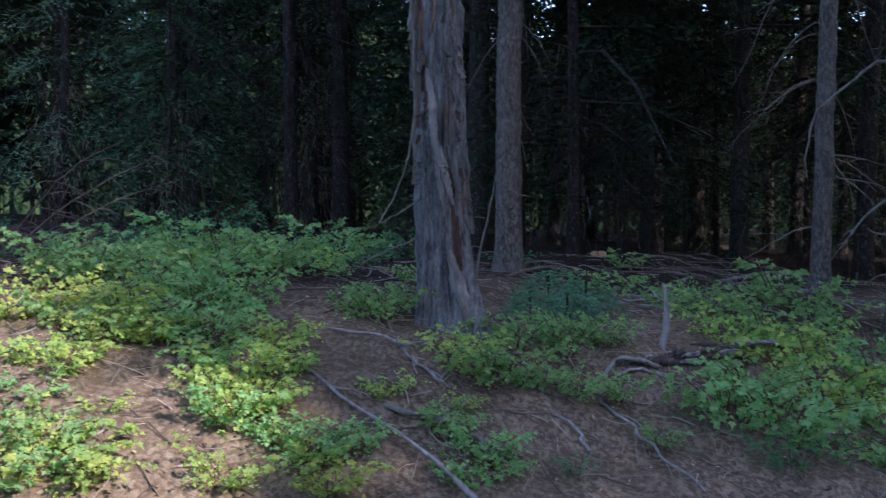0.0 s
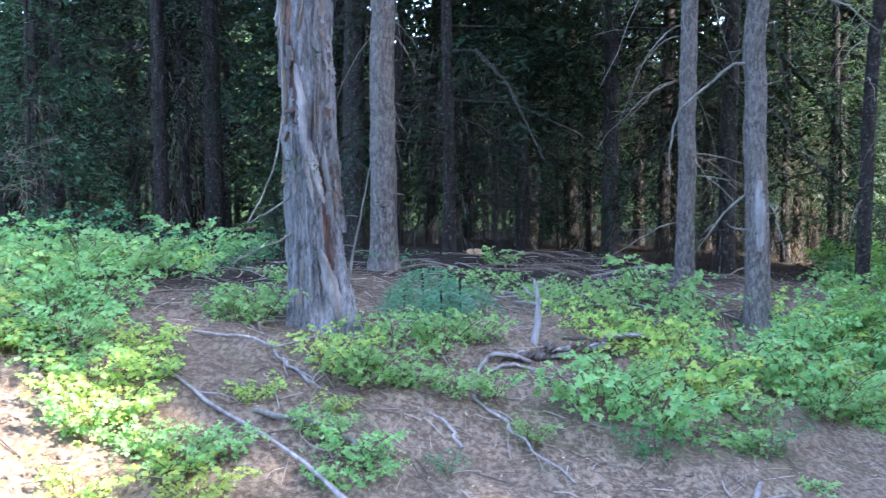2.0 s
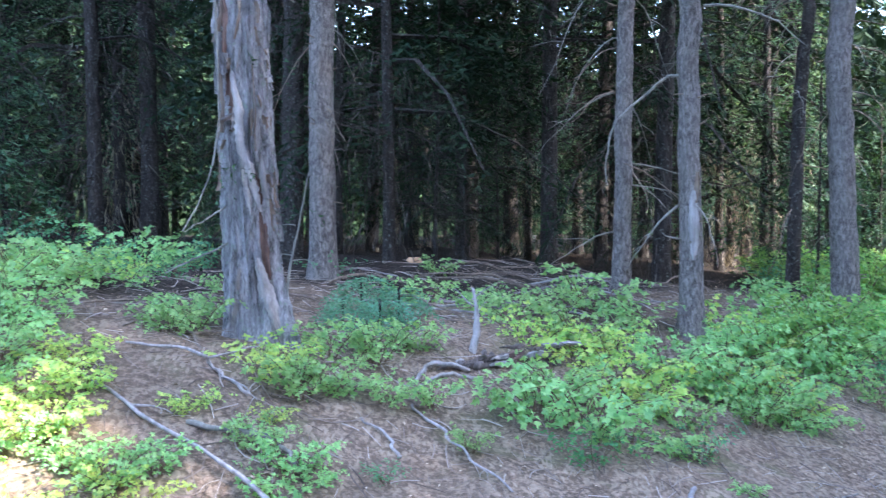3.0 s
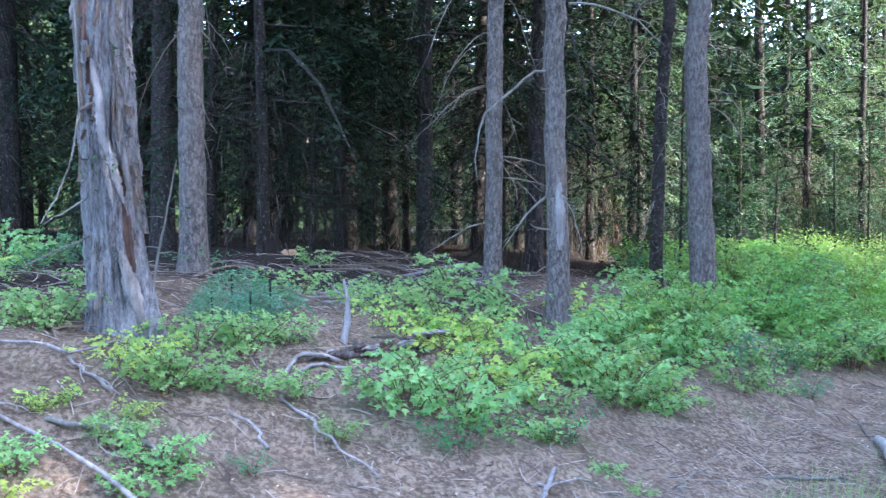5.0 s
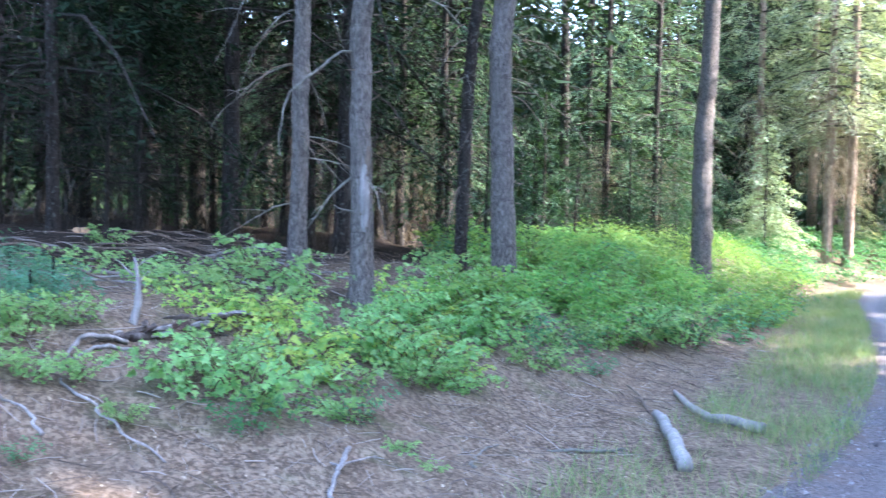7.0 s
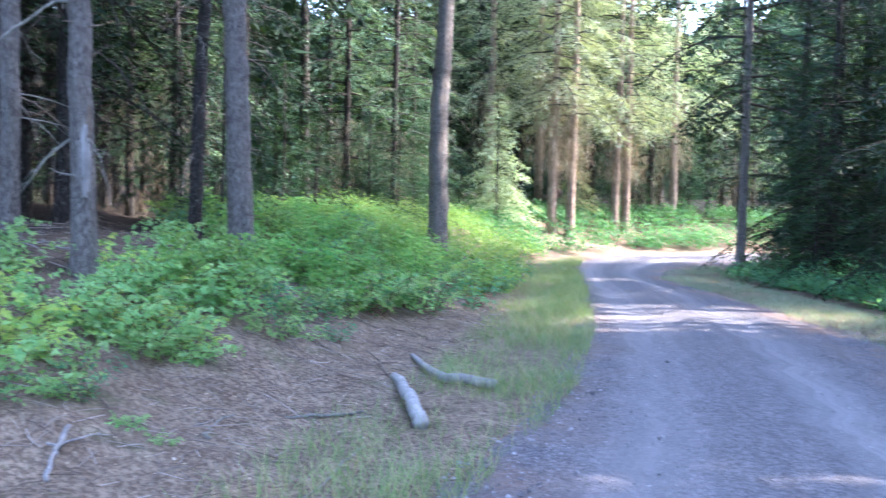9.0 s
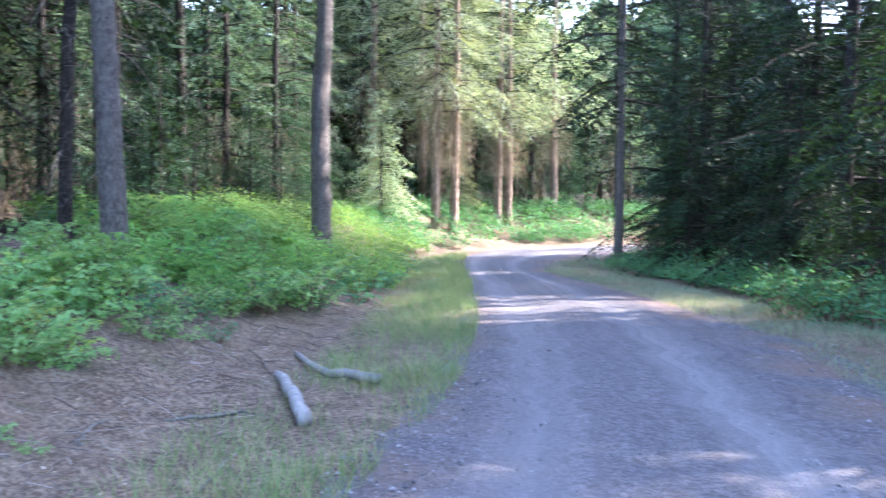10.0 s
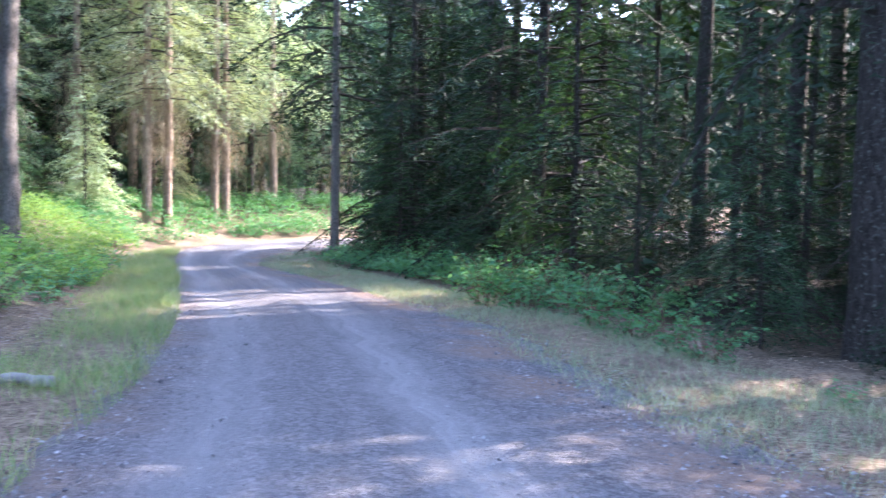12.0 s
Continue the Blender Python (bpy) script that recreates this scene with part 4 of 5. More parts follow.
# those below y = -2 are unseen, added to shade the near gravel
for x, y, turn, size in ((16.0, 5.15, 0, 1.0), (19.0, 8.0, 120, 0.8), (12.9, 1.6, 200, 0.55), (21.5, 11.8, 60, 0.75), (11.5, -3.4, 30, 1.2), (10.2, -4.6, 80, 1.15), (12.6, -2.3, 160, 1.2), (9.0, -5.6, 250, 1.2), (13.5, -4.6, 20, 1.25), (14.6, -4.4, 140, 1.2), (15.4, -6.0, 220, 1.3)):
    again(edge_fir, x, y, turn, size)
put(conifer("conifer", 161, "massive dark fir trunk with hanging boughs beside the road", 24, 0.3, 3.4, 2.6, 60, BARK_DARK, NEEDLE_SHADE, 14, 1.3, group=DARK_TREES, sides=16, twig_gap=0.22, blade=(0.14, 0.035), step=0.075, shape=0.4, droop=0.9), 11.7, 0.2)
# mostly hidden firs, added: high crowns shade the bank, low sun reaches the gravel
high = conifer("conifer", 163, "tall fir with a long bare trunk and a high crown, added for its shade", 25, 0.2, 11.5, 2.4, 70, BARK_DARK, NEEDLE_SHADE, 6, 1.2, group=DARK_TREES, sides=7, twig_gap=0.5, blade=(0.85, 0.26), step=0.28, shape=0.35)
for k, (x, y) in enumerate(((15.2, -2.6), (16.3, -2.9), (18.9, 0.4), (20.6, -3.0), (20.5, 2.2), (21.9, 4.3), (19.6, 0.8), (23.4, 3.4), (22.2, 1.6), (16.3, -4.4))):
    again(high, x, y, 60 * k, 0.85 if k == 9 else 1.0)
put(conifer("conifer", 162, "tall fir with a bare grey lower trunk beside the road", 22, 0.14, 4.6, 2.3, 110, BARK_FIR, NEEDLE_SHADE, 3, 0.8, group=DARK_TREES, twig_gap=0.2, blade=(0.17, 0.038), step=0.08, shape=0.45, ragged=0.45), 23.9, 15.4)
# firs hidden behind the wall, added to shade the road at the bend
for k, (x, y, size) in enumerate(((31.4, 15.4, 0.85), (29.8, 15.0, 0.8), (33.0, 14.6, 0.95), (28.6, 16.3, 0.7))):
    again(edge_fir, x, y, 80 * k, size)
again(mixed[0], 33.5, 17.6, 30, 0.8)
again(mixed[1], 31.0, 15.2, 75, 0.7)
for k, (x, y, size) in enumerate(((26.8, 15.4, 1.0), (25.3, 13.6, 0.85), (28.6, 14.3, 1.1), (22.4, 11.9, 0.8))):
    again(bough[k % 3], x, y, 91 * k, size)
# lower spruces that close the wall's foot; firs toned sunlit between the dark trunks
for k, (x, y, size) in enumerate(((15.5, 2.4, 0.42), (17.6, 1.6, 0.5), (15.7, 0.3, 0.36), (17.7, -0.8, 0.5), (21.5, 2.7, 0.6), (20.6, 0.8, 0.5), (14.4, 3.6, 0.3), (19.0, -2.2, 0.55))):
    again(bough[k % 3], x, y, 47 * k, size)
for k, (x, y, size) in enumerate(((-7.0, 17.5, 0.7), (-5.0, 20.5, 0.9), (-8.5, 22, 1.0), (-3.0, 22.5, 0.9), (-10, 19, 0.8), (-6.5, 25, 1.1), (6.2, 22.5, 0.9), (8.7, 21.2, 0.8), (10.8, 23, 0.9), (1.4, 25, 1.0))):
    again(mixed[k % 2], x, y, 61 * k, size)
for k, (x, y) in enumerate(scatter(44, (8, 30, -4, 14), lambda x, y: 2.6 < right_of(x, y) < 9 and x > 10.5, 1.0)):
    again(young_dark[rng.integers(3)], x, y, rng.uniform(0, 360), rng.uniform(0.5, 0.9))


# ---- distant woods that close the view ----
def far_woods():
    rng = np.random.default_rng(500)
    n = 26000
    a = rng.uniform(0, 2 * np.pi, n)
    d = 52 + 26 * rng.random(n)
    crown = 22 + 4 * np.sin(a * 23) + 3 * np.sin(a * 51 + 1)
    h = crown * rng.random(n) ** 0.9
    p = np.column_stack([10 + d * np.cos(a), 8 + d * np.sin(a), h])
    keep = (np.abs(away(ROAD_LEFT, p[:, 0], p[:, 1])) > 3)
    p = p[keep]
    n = len(p)
    way = unit(np.column_stack([rng.normal(0, 1, (n, 2)), rng.normal(-0.4, 0.3, n)]))
    ac = unit(np.cross(way, rng.normal(0, 0.6, (n, 3)) + [0, 0, 1.0]))
    l = rng.uniform(0.6, 1.6, (n, 1))
    v = np.stack([p + ac * l * 0.22, p + way * l, p - ac * l * 0.22], 1).reshape(-1, 3)
    b = Build()
    b.add(v, np.arange(len(v)).reshape(-1, 3))
    tagged(part("far_woods", b, NEEDLE_SHADE), "dark distant forest foliage", "woods", kind="stuff")
    # plain ring wall added behind the foliage, shade of the woods in its colour
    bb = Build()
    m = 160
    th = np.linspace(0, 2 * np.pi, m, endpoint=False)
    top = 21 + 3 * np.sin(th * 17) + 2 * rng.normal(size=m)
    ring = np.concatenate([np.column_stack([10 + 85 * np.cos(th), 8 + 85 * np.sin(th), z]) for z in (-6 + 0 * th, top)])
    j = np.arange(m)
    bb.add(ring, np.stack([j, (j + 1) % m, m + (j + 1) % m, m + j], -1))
    tagged(part("backdrop", bb, WOODS), "plain added wall coloured as the shaded depth of distant woods", "woods", kind="structure")


# dark green mottling that stands for shaded forest depth
m_woods, nt_woods, b_woods = material("distant_woods", 1.0, 0.0)
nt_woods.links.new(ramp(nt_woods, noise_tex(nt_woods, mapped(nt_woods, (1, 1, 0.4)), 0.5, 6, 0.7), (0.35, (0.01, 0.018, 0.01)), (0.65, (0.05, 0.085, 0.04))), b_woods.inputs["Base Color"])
WOODS = m_woods
far_woods()
for k, (x, y) in enumerate(scatter(24, (12, 44, -12, 16), lambda x, y: 5 < right_of(x, y) < 22 and 66 < bearing(x, y) < 95, 1.2)):
    again(young_dark[rng.integers(3)], x, y, rng.uniform(0, 360), rng.uniform(0.7, 1.15))


# ---- shrubs ----
LOBED = np.array([(0, 0), (0.3, 0.06), (0.52, 0.4), (0.22, 0.48), (0, 1.0), (-0.22, 0.48), (-0.52, 0.4), (-0.3, 0.06)])
OVAL = np.array([(0, 0), (0.3, 0.4), (0, 1.0), (-0.3, 0.4)])


def leaf_set(b, rng, at, heading, size, lobed=True, tilt=0.4, light=(0, 0, 1.0)):
    """Many leaves at once, folded at the rib; their faces turn towards the light."""
    n = len(at)
    out = LOBED if lobed else OVAL
    m = len(out)
    shape = np.column_stack([out, 0.2 * np.abs(out[:, 0]) - 0.1 * out[:, 1] ** 2])
    up = unit(np.asarray(light, float) + rng.normal(0, tilt, (n, 3)))
    along = np.column_stack([np.cos(heading), np.sin(heading), np.full(n, -0.2)])
    along = unit(along - up * (along * up).sum(1)[:, None])
    side = np.cross(along, up)
    sz = size * rng.uniform(0.6, 1.25, (n, 1, 1))
    v = at[:, None] + sz * (shape[None, :, 0:1] * side[:, None] + shape[None, :, 1:2] * along[:, None] + shape[None, :, 2:3] * up[:, None])
    tri = np.array([(0, i, i + 1) for i in range(1, m - 1)])
    b.add(v.reshape(-1, 3), (tri[None] + (np.arange(n) * m)[:, None, None]).reshape(-1, 3))


def shrub(name, seed, label, mat, stems=12, height=0.5, radius=0.45, leaf=0.07, per_stem=5, lobed=True, category="shrub", group="shrubs on the bank", trio=3):
    """A low shrub: arching stems whose side twigs carry sprays of leaves; its open side is -y."""
    rng = np.random.default_rng(seed)
    t = thing(name, 0, 0, 0, label, category, group)
    sb, lb = Build(), Build()
    at, head = [], []
    for i in range(stems):
        az = i * 2.4 + rng.normal(0, 0.4)
        R, H = radius * math.sqrt(rng.uniform(0.04, 1)), height * rng.uniform(0.5, 1.15)
        s = np.linspace(0, 1, 5)
        pts = np.column_stack([0.06 * math.cos(az) + R * math.cos(az) * s ** 1.3, 0.06 * math.sin(az) + R * math.sin(az) * s ** 1.3, -0.06 + (H + 0.06) * np.sin(s * 1.6)])
        pts[1:] += rng.normal(0, 0.015, (4, 3))
        sb.tube(pts, 0.005 * (1.15 - 0.8 * s), 3, cap=False)
        for k in range(per_stem):
            q = 0.12 + 0.88 * (k + rng.uniform(0.1, 0.9)) / per_stem
            p = np.array([np.interp(q, s, pts[:, a]) for a in range(3)])
            a0 = az + rng.uniform(-1.7, 1.7)
            d = np.array([math.cos(a0), math.sin(a0), rng.normal(0.0, 0.35)])
            reach = rng.uniform(0.05, 0.16)
            for j in range(trio):
                u = (j + 1) / trio
                at.append(p + d * reach * u + np.array([0, 0, -0.25 * reach * u * u]))
                head.append(a0 + (0 if j == trio - 1 else (-1) ** j * rng.uniform(0.6, 1.2)) + rng.normal(0, 0.15))
    leaf_set(lb, rng, np.array(at), np.array(head), leaf, lobed, 0.5, (0, -0.42, 0.85))
    tagged(part("woody_base", sb, STEM, t), kind="stuff")
    tagged(part("foliage", lb, mat, t), kind="stuff")
    return t


def aspect():
    """A turn that leaves a shrub's open side towards the road."""
    return rng.uniform(-35, 60)


green = [shrub("shrub", s, "low green shrub with small lobed leaves", LEAF, n, h, r, lf, 7, trio=4) for s, n, h, r, lf in ((201, 15, 0.36, 0.55, 0.052), (202, 13, 0.3, 0.55, 0.056), (203, 16, 0.42, 0.56, 0.052))]
yellow = [shrub("shrub", s, "low shrub with yellowing lobed leaves", LEAF_YELLOW, n, h, r, lf, 7, trio=4) for s, n, h, r, lf in ((211, 14, 0.36, 0.54, 0.052), (212, 12, 0.32, 0.52, 0.056))]
bluish = [shrub("shrub", s, "blue-green shrub with small rounded leaves", LEAF_BLUE, n, h, r, lf, 7, False, trio=4) for s, n, h, r, lf in ((221, 15, 0.48, 0.5, 0.054), (222, 13, 0.42, 0.5, 0.05))]
bed = [shrub("shrub", s, "knee-high bright green shrub in a dense bed", LEAF_BED, 18, h, 0.5, 0.066, 8, False, group="dense shrub bed along the road", trio=5) for s, h in ((231, 0.5), (232, 0.6))]

GREEN_A = [(-2.59, 7.23, 0.85), (-2.28, 7.87, 0.85), (-2.3, 6.17, 0.64), (-2.1, 6.4, 0.7), (-2.03, 5.7, 0.67), (-1.66, 4.93, 0.59), (-1.15, 4.85, 0.57), (-2.14, 9.62, 0.95), (-2.65, 14.38, 1.01), (-1.09, 6.77, 0.67), (-0.95, 7.23, 0.45), (-0.29, 6.15, 0.64), (-0.08, 6.34, 0.53), (-0.13, 6.85, 0.57), (0.2, 6.93, 0.72), (0.51, 7.23, 0.55), (-0.52, 5.52, 0.39), (-0.3, 5.26, 0.49), (-0.16, 5.22, 0.3), (0.26, 6.26, 0.44), (0.57, 6.39, 0.4), (0.78, 5.9, 0.29), (0.65, 8.75, 0.67), (1.01, 11.15, 0.46), (1.46, 8.49, 0.77), (1.96, 8.89, 0.82), (2.37, 9.23, 0.86), (1.41, 9.24, 0.52), (2.68, 8.76, 0.76), (1.31, 6.41, 0.83)]
GREEN_B = [(1.62, 6.39, 0.93), (1.9, 6.26, 0.83), (2.43, 6.78, 0.66), (1.52, 6.82, 0.68), (2.66, 7.58, 0.84), (3.04, 7.45, 0.84), (3.28, 7.36, 0.9), (3.52, 7.19, 0.73), (3.37, 8.16, 0.86), (3.82, 8.36, 0.96), (4.18, 8.23, 0.83), (4.43, 9.46, 1.01), (4.7, 8.93, 0.84), (5.44, 11.03, 1.02), (5.17, 11.36, 0.86), (-1.13, 8.43, 0.35), (1.98, 8.06, 0.69), (1.18, 8.73, 0.43), (-3.33, 7.09, 0.76), (-3.5, 8.01, 0.73), (-2.96, 7.68, 0.86), (-2.48, 7.56, 0.77), (-2.71, 4.77, 0.42), (-2.46, 4.37, 0.61), (-2.42, 4.11, 0.55), (-2.63, 4.51, 0.44), (-2.97, 5.61, 0.49), (-2.34, 8.66, 0.75), (5.18, 9.33, 0.89), (4.12, 8.47, 0.79)]
GREEN_C = [(4.74, 7.93, 0.58), (5.64, 8.93, 0.89), (4.45, 8.4, 0.86), (3.45, 7.47, 0.75), (6.48, 9.38, 0.88), (7.51, 10.09, 1.14), (8.45, 10.58, 1.23), (3.6, 8.51, 0.78), (4.71, 9.34, 0.95), (5.24, 8.15, 0.41), (2.58, 5.85, 0.22), (2.54, 5.8, 0.22), (2.66, 5.5, 0.22)]
YELLOW_A = [(-2.03, 8.13, 0.7), (-1.72, 5.47, 0.6), (-1.56, 5.17, 0.57), (-1.53, 5.69, 0.33), (-0.9, 5.68, 0.3), (-0.56, 6.26, 0.57), (-0.43, 6.53, 0.45), (-0.44, 5.72, 0.28), (1.55, 7.88, 0.67), (1.84, 7.65, 0.66), (2.23, 8.06, 0.7), (2.23, 6.96, 0.82), (2.1, 7.24, 0.84), (3.71, 8.99, 0.81), (-1.62, 5.9, 0.47), (-2.69, 5.88, 0.68), (-2.37, 5.58, 0.55), (-2.65, 5.13, 0.44), (-2.29, 4.8, 0.26), (-2.23, 4.3, 0.52), (-2.92, 5.06, 0.37), (-3.3, 5.6, 0.54)]
BLUISH_A = [(0.23, 5.37, 0.22), (1.59, 5.96, 0.52), (2.41, 6.27, 0.52), (-0.23, 10.28, 0.57), (-4.54, 12.49, 1.25), (-4.33, 14.65, 1.25), (-1.87, 13.08, 1.1), (5.72, 8.29, 0.42), (5.06, 8.18, 0.59), (6.01, 9.09, 0.82), (7.5, 10.12, 1.04), (8.7, 10.56, 1.03), (10.56, 11.58, 1.18), (14.97, 15.45, 1.25), (4.89, 8.54, 0.74), (13.82, 5.79, 1.11), (13.61, 5.04, 1.17), (13.53, 4.39, 1.05), (12.31, 3.49, 1.03), (11.58, 2.76, 0.87), (10.86, 2.18, 0.81), (10.25, 1.69, 0.76), (17.13, 6.83, 1.25), (8.54, 0.26, 0.34), (20.37, 10.6, 1.25), (21.74, 12.37, 1.25), (19.17, 9.08, 1.25), (25.24, 15.29, 1.25)]
rng = np.random.default_rng(88)
for rows, kinds in ((GREEN_A + GREEN_B + GREEN_C, green), (YELLOW_A, yellow), (BLUISH_A, bluish)):
    for x, y, s in rows:
        s *= 1.5 if x > 8 and right_of(x, y) > 0 else 1.12
        again(kinds[rng.integers(len(kinds))], x, y, aspect(), s * rng.uniform(0.9, 1.15), 0.0)
        if kinds is not bluish and s > 0.5 and y < 9 and rng.random() < 0.6:
            a = rng.uniform(0, 6.3)
            both = green if rng.random() < 0.6 else yellow
            again(both[rng.integers(len(both))], x + 0.4 * s * math.cos(a), y + 0.4 * s * math.sin(a), aspect(), s * rng.uniform(0.5, 0.8), 0.0)


# more shrubs where the bank is leafiest
EXTRA_YELLOW = [(-2.71, 5.85, 0.6), (-2.44, 5.6, 0.55), (-2.69, 5.05, 0.6), (-3.13, 5.85, 0.6), (-1.84, 5.24, 0.6), (-1.66, 5.05, 0.6), (-1.55, 4.51, 0.55), (-1.05, 4.67, 0.5), (-1.19, 4.86, 0.5), (-1.52, 5.6, 0.4), (-2.21, 4.23, 0.6), (-2.41, 4.45, 0.5), (-2.69, 5.48, 0.5), (-1.56, 5.32, 0.45), (-0.95, 5.61, 0.35)]
EXTRA_GREEN = [(-2.9, 6.7, 0.8), (-2.08, 6.16, 0.65), (-2.03, 5.69, 0.6), (-2.56, 6.38, 0.75), (-3.27, 6.59, 0.8), (-3.51, 6.57, 0.8), (-2.54, 6.88, 0.8), (-2.2, 7.47, 0.7), (-1.97, 5.44, 0.55), (-0.52, 5.39, 0.4), (-0.33, 5.05, 0.45), (-1.21, 6.6, 0.5), (-1.2, 7.01, 0.55), (-1.38, 4.92, 0.4)]
for rows, kinds in ((EXTRA_YELLOW, yellow), (EXTRA_GREEN, green)):
    for x, y, s in rows:
        again(kinds[rng.integers(len(kinds))], x, y, aspect(), s * rng.uniform(0.9, 1.15), 0.0)


def in_bed(x, y):
    along = 0.72 * x + 0.69 * y
    n = left_of(x, y)
    return np.interp(along, [9, 10.3, 12.6, 14.8, 18, 20, 30], [3.2, 2.9, 2.7, 2.2, 1.75, 1.45, 1.4]) < n < np.interp(along, [9, 14, 30], [6.0, 7.0, 7.0]) and y > 8.2 and (x > 6.2 or n < 4.2)


n_bed = 0
for _ in range(4000):
    x, y = rng.uniform(4.2, 18), rng.uniform(7, 22)
    if n_bed < 150 and in_bed(x, y) and 0.72 * x + 0.69 * y < 21:
        n_bed += 1
        again((bed + bluish + green)[rng.choice(7, p=[0.36, 0.36, 0.05, 0.05, 0.06, 0.06, 0.06])], x, y, aspect(), rng.uniform(0.75, 1.15), 0.0)
for _ in range(45):
    x, y = rng.uniform(-9, 5), rng.uniform(8, 12.5)
    if left_of(x, y) > 7.0 and (x < -1.5 or rng.random() < 0.4):
        again(bluish[rng.integers(2)] if rng.random() < 0.6 else green[rng.integers(3)], x, y, aspect(), rng.uniform(0.4, 0.8), 0.0)


def leafy_cover(name, label, mat, accept, box, clumps, leaf, height, seed):
    """Far shrubs that nobody could count: domes of leaves over the ground."""
    rng = np.random.default_rng(seed)
    at, made = [], 0
    while made < clumps:
        x, y = rng.uniform(box[0], box[1]), rng.uniform(box[2], box[3])
        if not accept(x, y):
            continue
        made += 1
        R, H, m = rng.uniform(0.4, 0.75), height * rng.uniform(0.7, 1.3), 80
        a, q = rng.uniform(0, 6.3, m), np.sqrt(rng.random(m))
        px, py = x + R * q * np.cos(a), y + R * q * np.sin(a)
        at.append(np.column_stack([px, py, ground(px, py) + H * np.sqrt(1 - 0.8 * q * q) * rng.uniform(0.5, 1.1, m)]))
    at = np.concatenate(at)
    b = Build()
    leaf_set(b, rng, at, rng.uniform(0, 6.3, len(at)), leaf, False, 0.45, (0.3, -0.5, 0.8))
    tagged(part(name, b, mat), label, "shrubs", kind="stuff")


leafy_cover("far_shrubs", "dense green shrubs further along the road", LEAF_BED, lambda x, y: in_bed(x, y) and 0.72 * x + 0.69 * y > 20, (10, 24, 12, 28), 260, 0.09, 0.7, 251)
leafy_cover("far_shrubs", "green shrubs along the bend of the road", LEAF_BLUE, lambda x, y: 1.6 < left_of(x, y) < 7, (23, 44, 17, 31), 320, 0.13, 0.7, 252)
leafy_cover("roadside_shrubs", "low green shrubs under the firs across the road", LEAF_BLUE, lambda x, y: 1.7 < right_of(x, y) < 3.4 and x > 14, (14, 30, 2, 19), 170, 0.09, 0.55, 253)


# ---- grass, gravel and litter ----
def grass(name, label, mat, accept, box, count, height, seed):
    rng = np.random.default_rng(seed)
    xy = np.column_stack([rng.uniform(box[0], box[1], count * 8), rng.uniform(box[2], box[3], count * 8)])
    keep = accept(xy[:, 0], xy[:, 1], rng)
    xy = xy[keep][:count]
    n = len(xy)
    p = np.column_stack([xy, ground(xy[:, 0], xy[:, 1]) - 0.01])
    a = rng.uniform(0, 6.3, n)
    h = height * rng.uniform(0.4, 1.3, n)
    lean = rng.uniform(0.4, 1.8, n) * h
    side = np.column_stack([-np.sin(a), np.cos(a), 0 * a]) * 0.0024
    d = np.column_stack([np.cos(a), np.sin(a), 0 * a])
    mid = p + d * (lean * 0.35)[:, None] + np.column_stack([0 * h, 0 * h, h * 0.6])
    tip = p + d * lean[:, None] + np.column_stack([0 * h, 0 * h, h])
    v = np.stack([p - side, p + side, mid + side * 0.8, tip, mid - side * 0.8], 1).reshape(-1, 3)
    b = Build()
    k = np.arange(n)[:, None] * 5
    b.add(v, np.concatenate([k, k + 1, k + 2, k + 4], 1))
    b.f.extend(np.concatenate([k + 4, k + 2, k + 3], 1).tolist())
    tagged(part(name, b, mat), label, "grass", kind="stuff")


def left_verge(x, y, rng):
    n = away(ROAD_LEFT, x, y)
    far = np.interp(0.8 * x + 0.6 * y, [4, 8, 14, 24], [1.3, 1.4, 1.5, 1.5])
    return (n > -0.15) & (n < far) & (rng.random(len(x)) < np.clip(1.25 - n / far, 0, 1)) & (np.sin(x * 2.3 + np.sin(y * 3.1)) + rng.normal(0, 0.7, len(x)) > np.interp(x, [2, 6, 9], [0.5, 0.1, -0.7]))


def right_verge(x, y, rng):
    n = -away(ROAD_RIGHT, x, y)
    return (n > -0.3) & (n < 1.9) & (np.sin(x * 1.7 + 2 * np.sin(y * 1.1)) + rng.normal(0, 0.9, len(x)) > -0.4) & (rng.random(len(x)) < np.clip(1.3 - np.abs(n - 0.8) / 1.4, 0, 1))


grass("verge_grass", "green and straw-coloured grass on the road's edge", GRASS, left_verge, (1, 24, 1, 22), 46000, 0.2, 301)
grass("verge_grass", "short dry grass along the gravel", GRASS_DRY, right_verge, (4, 26, -3, 18), 42000, 0.1, 302)


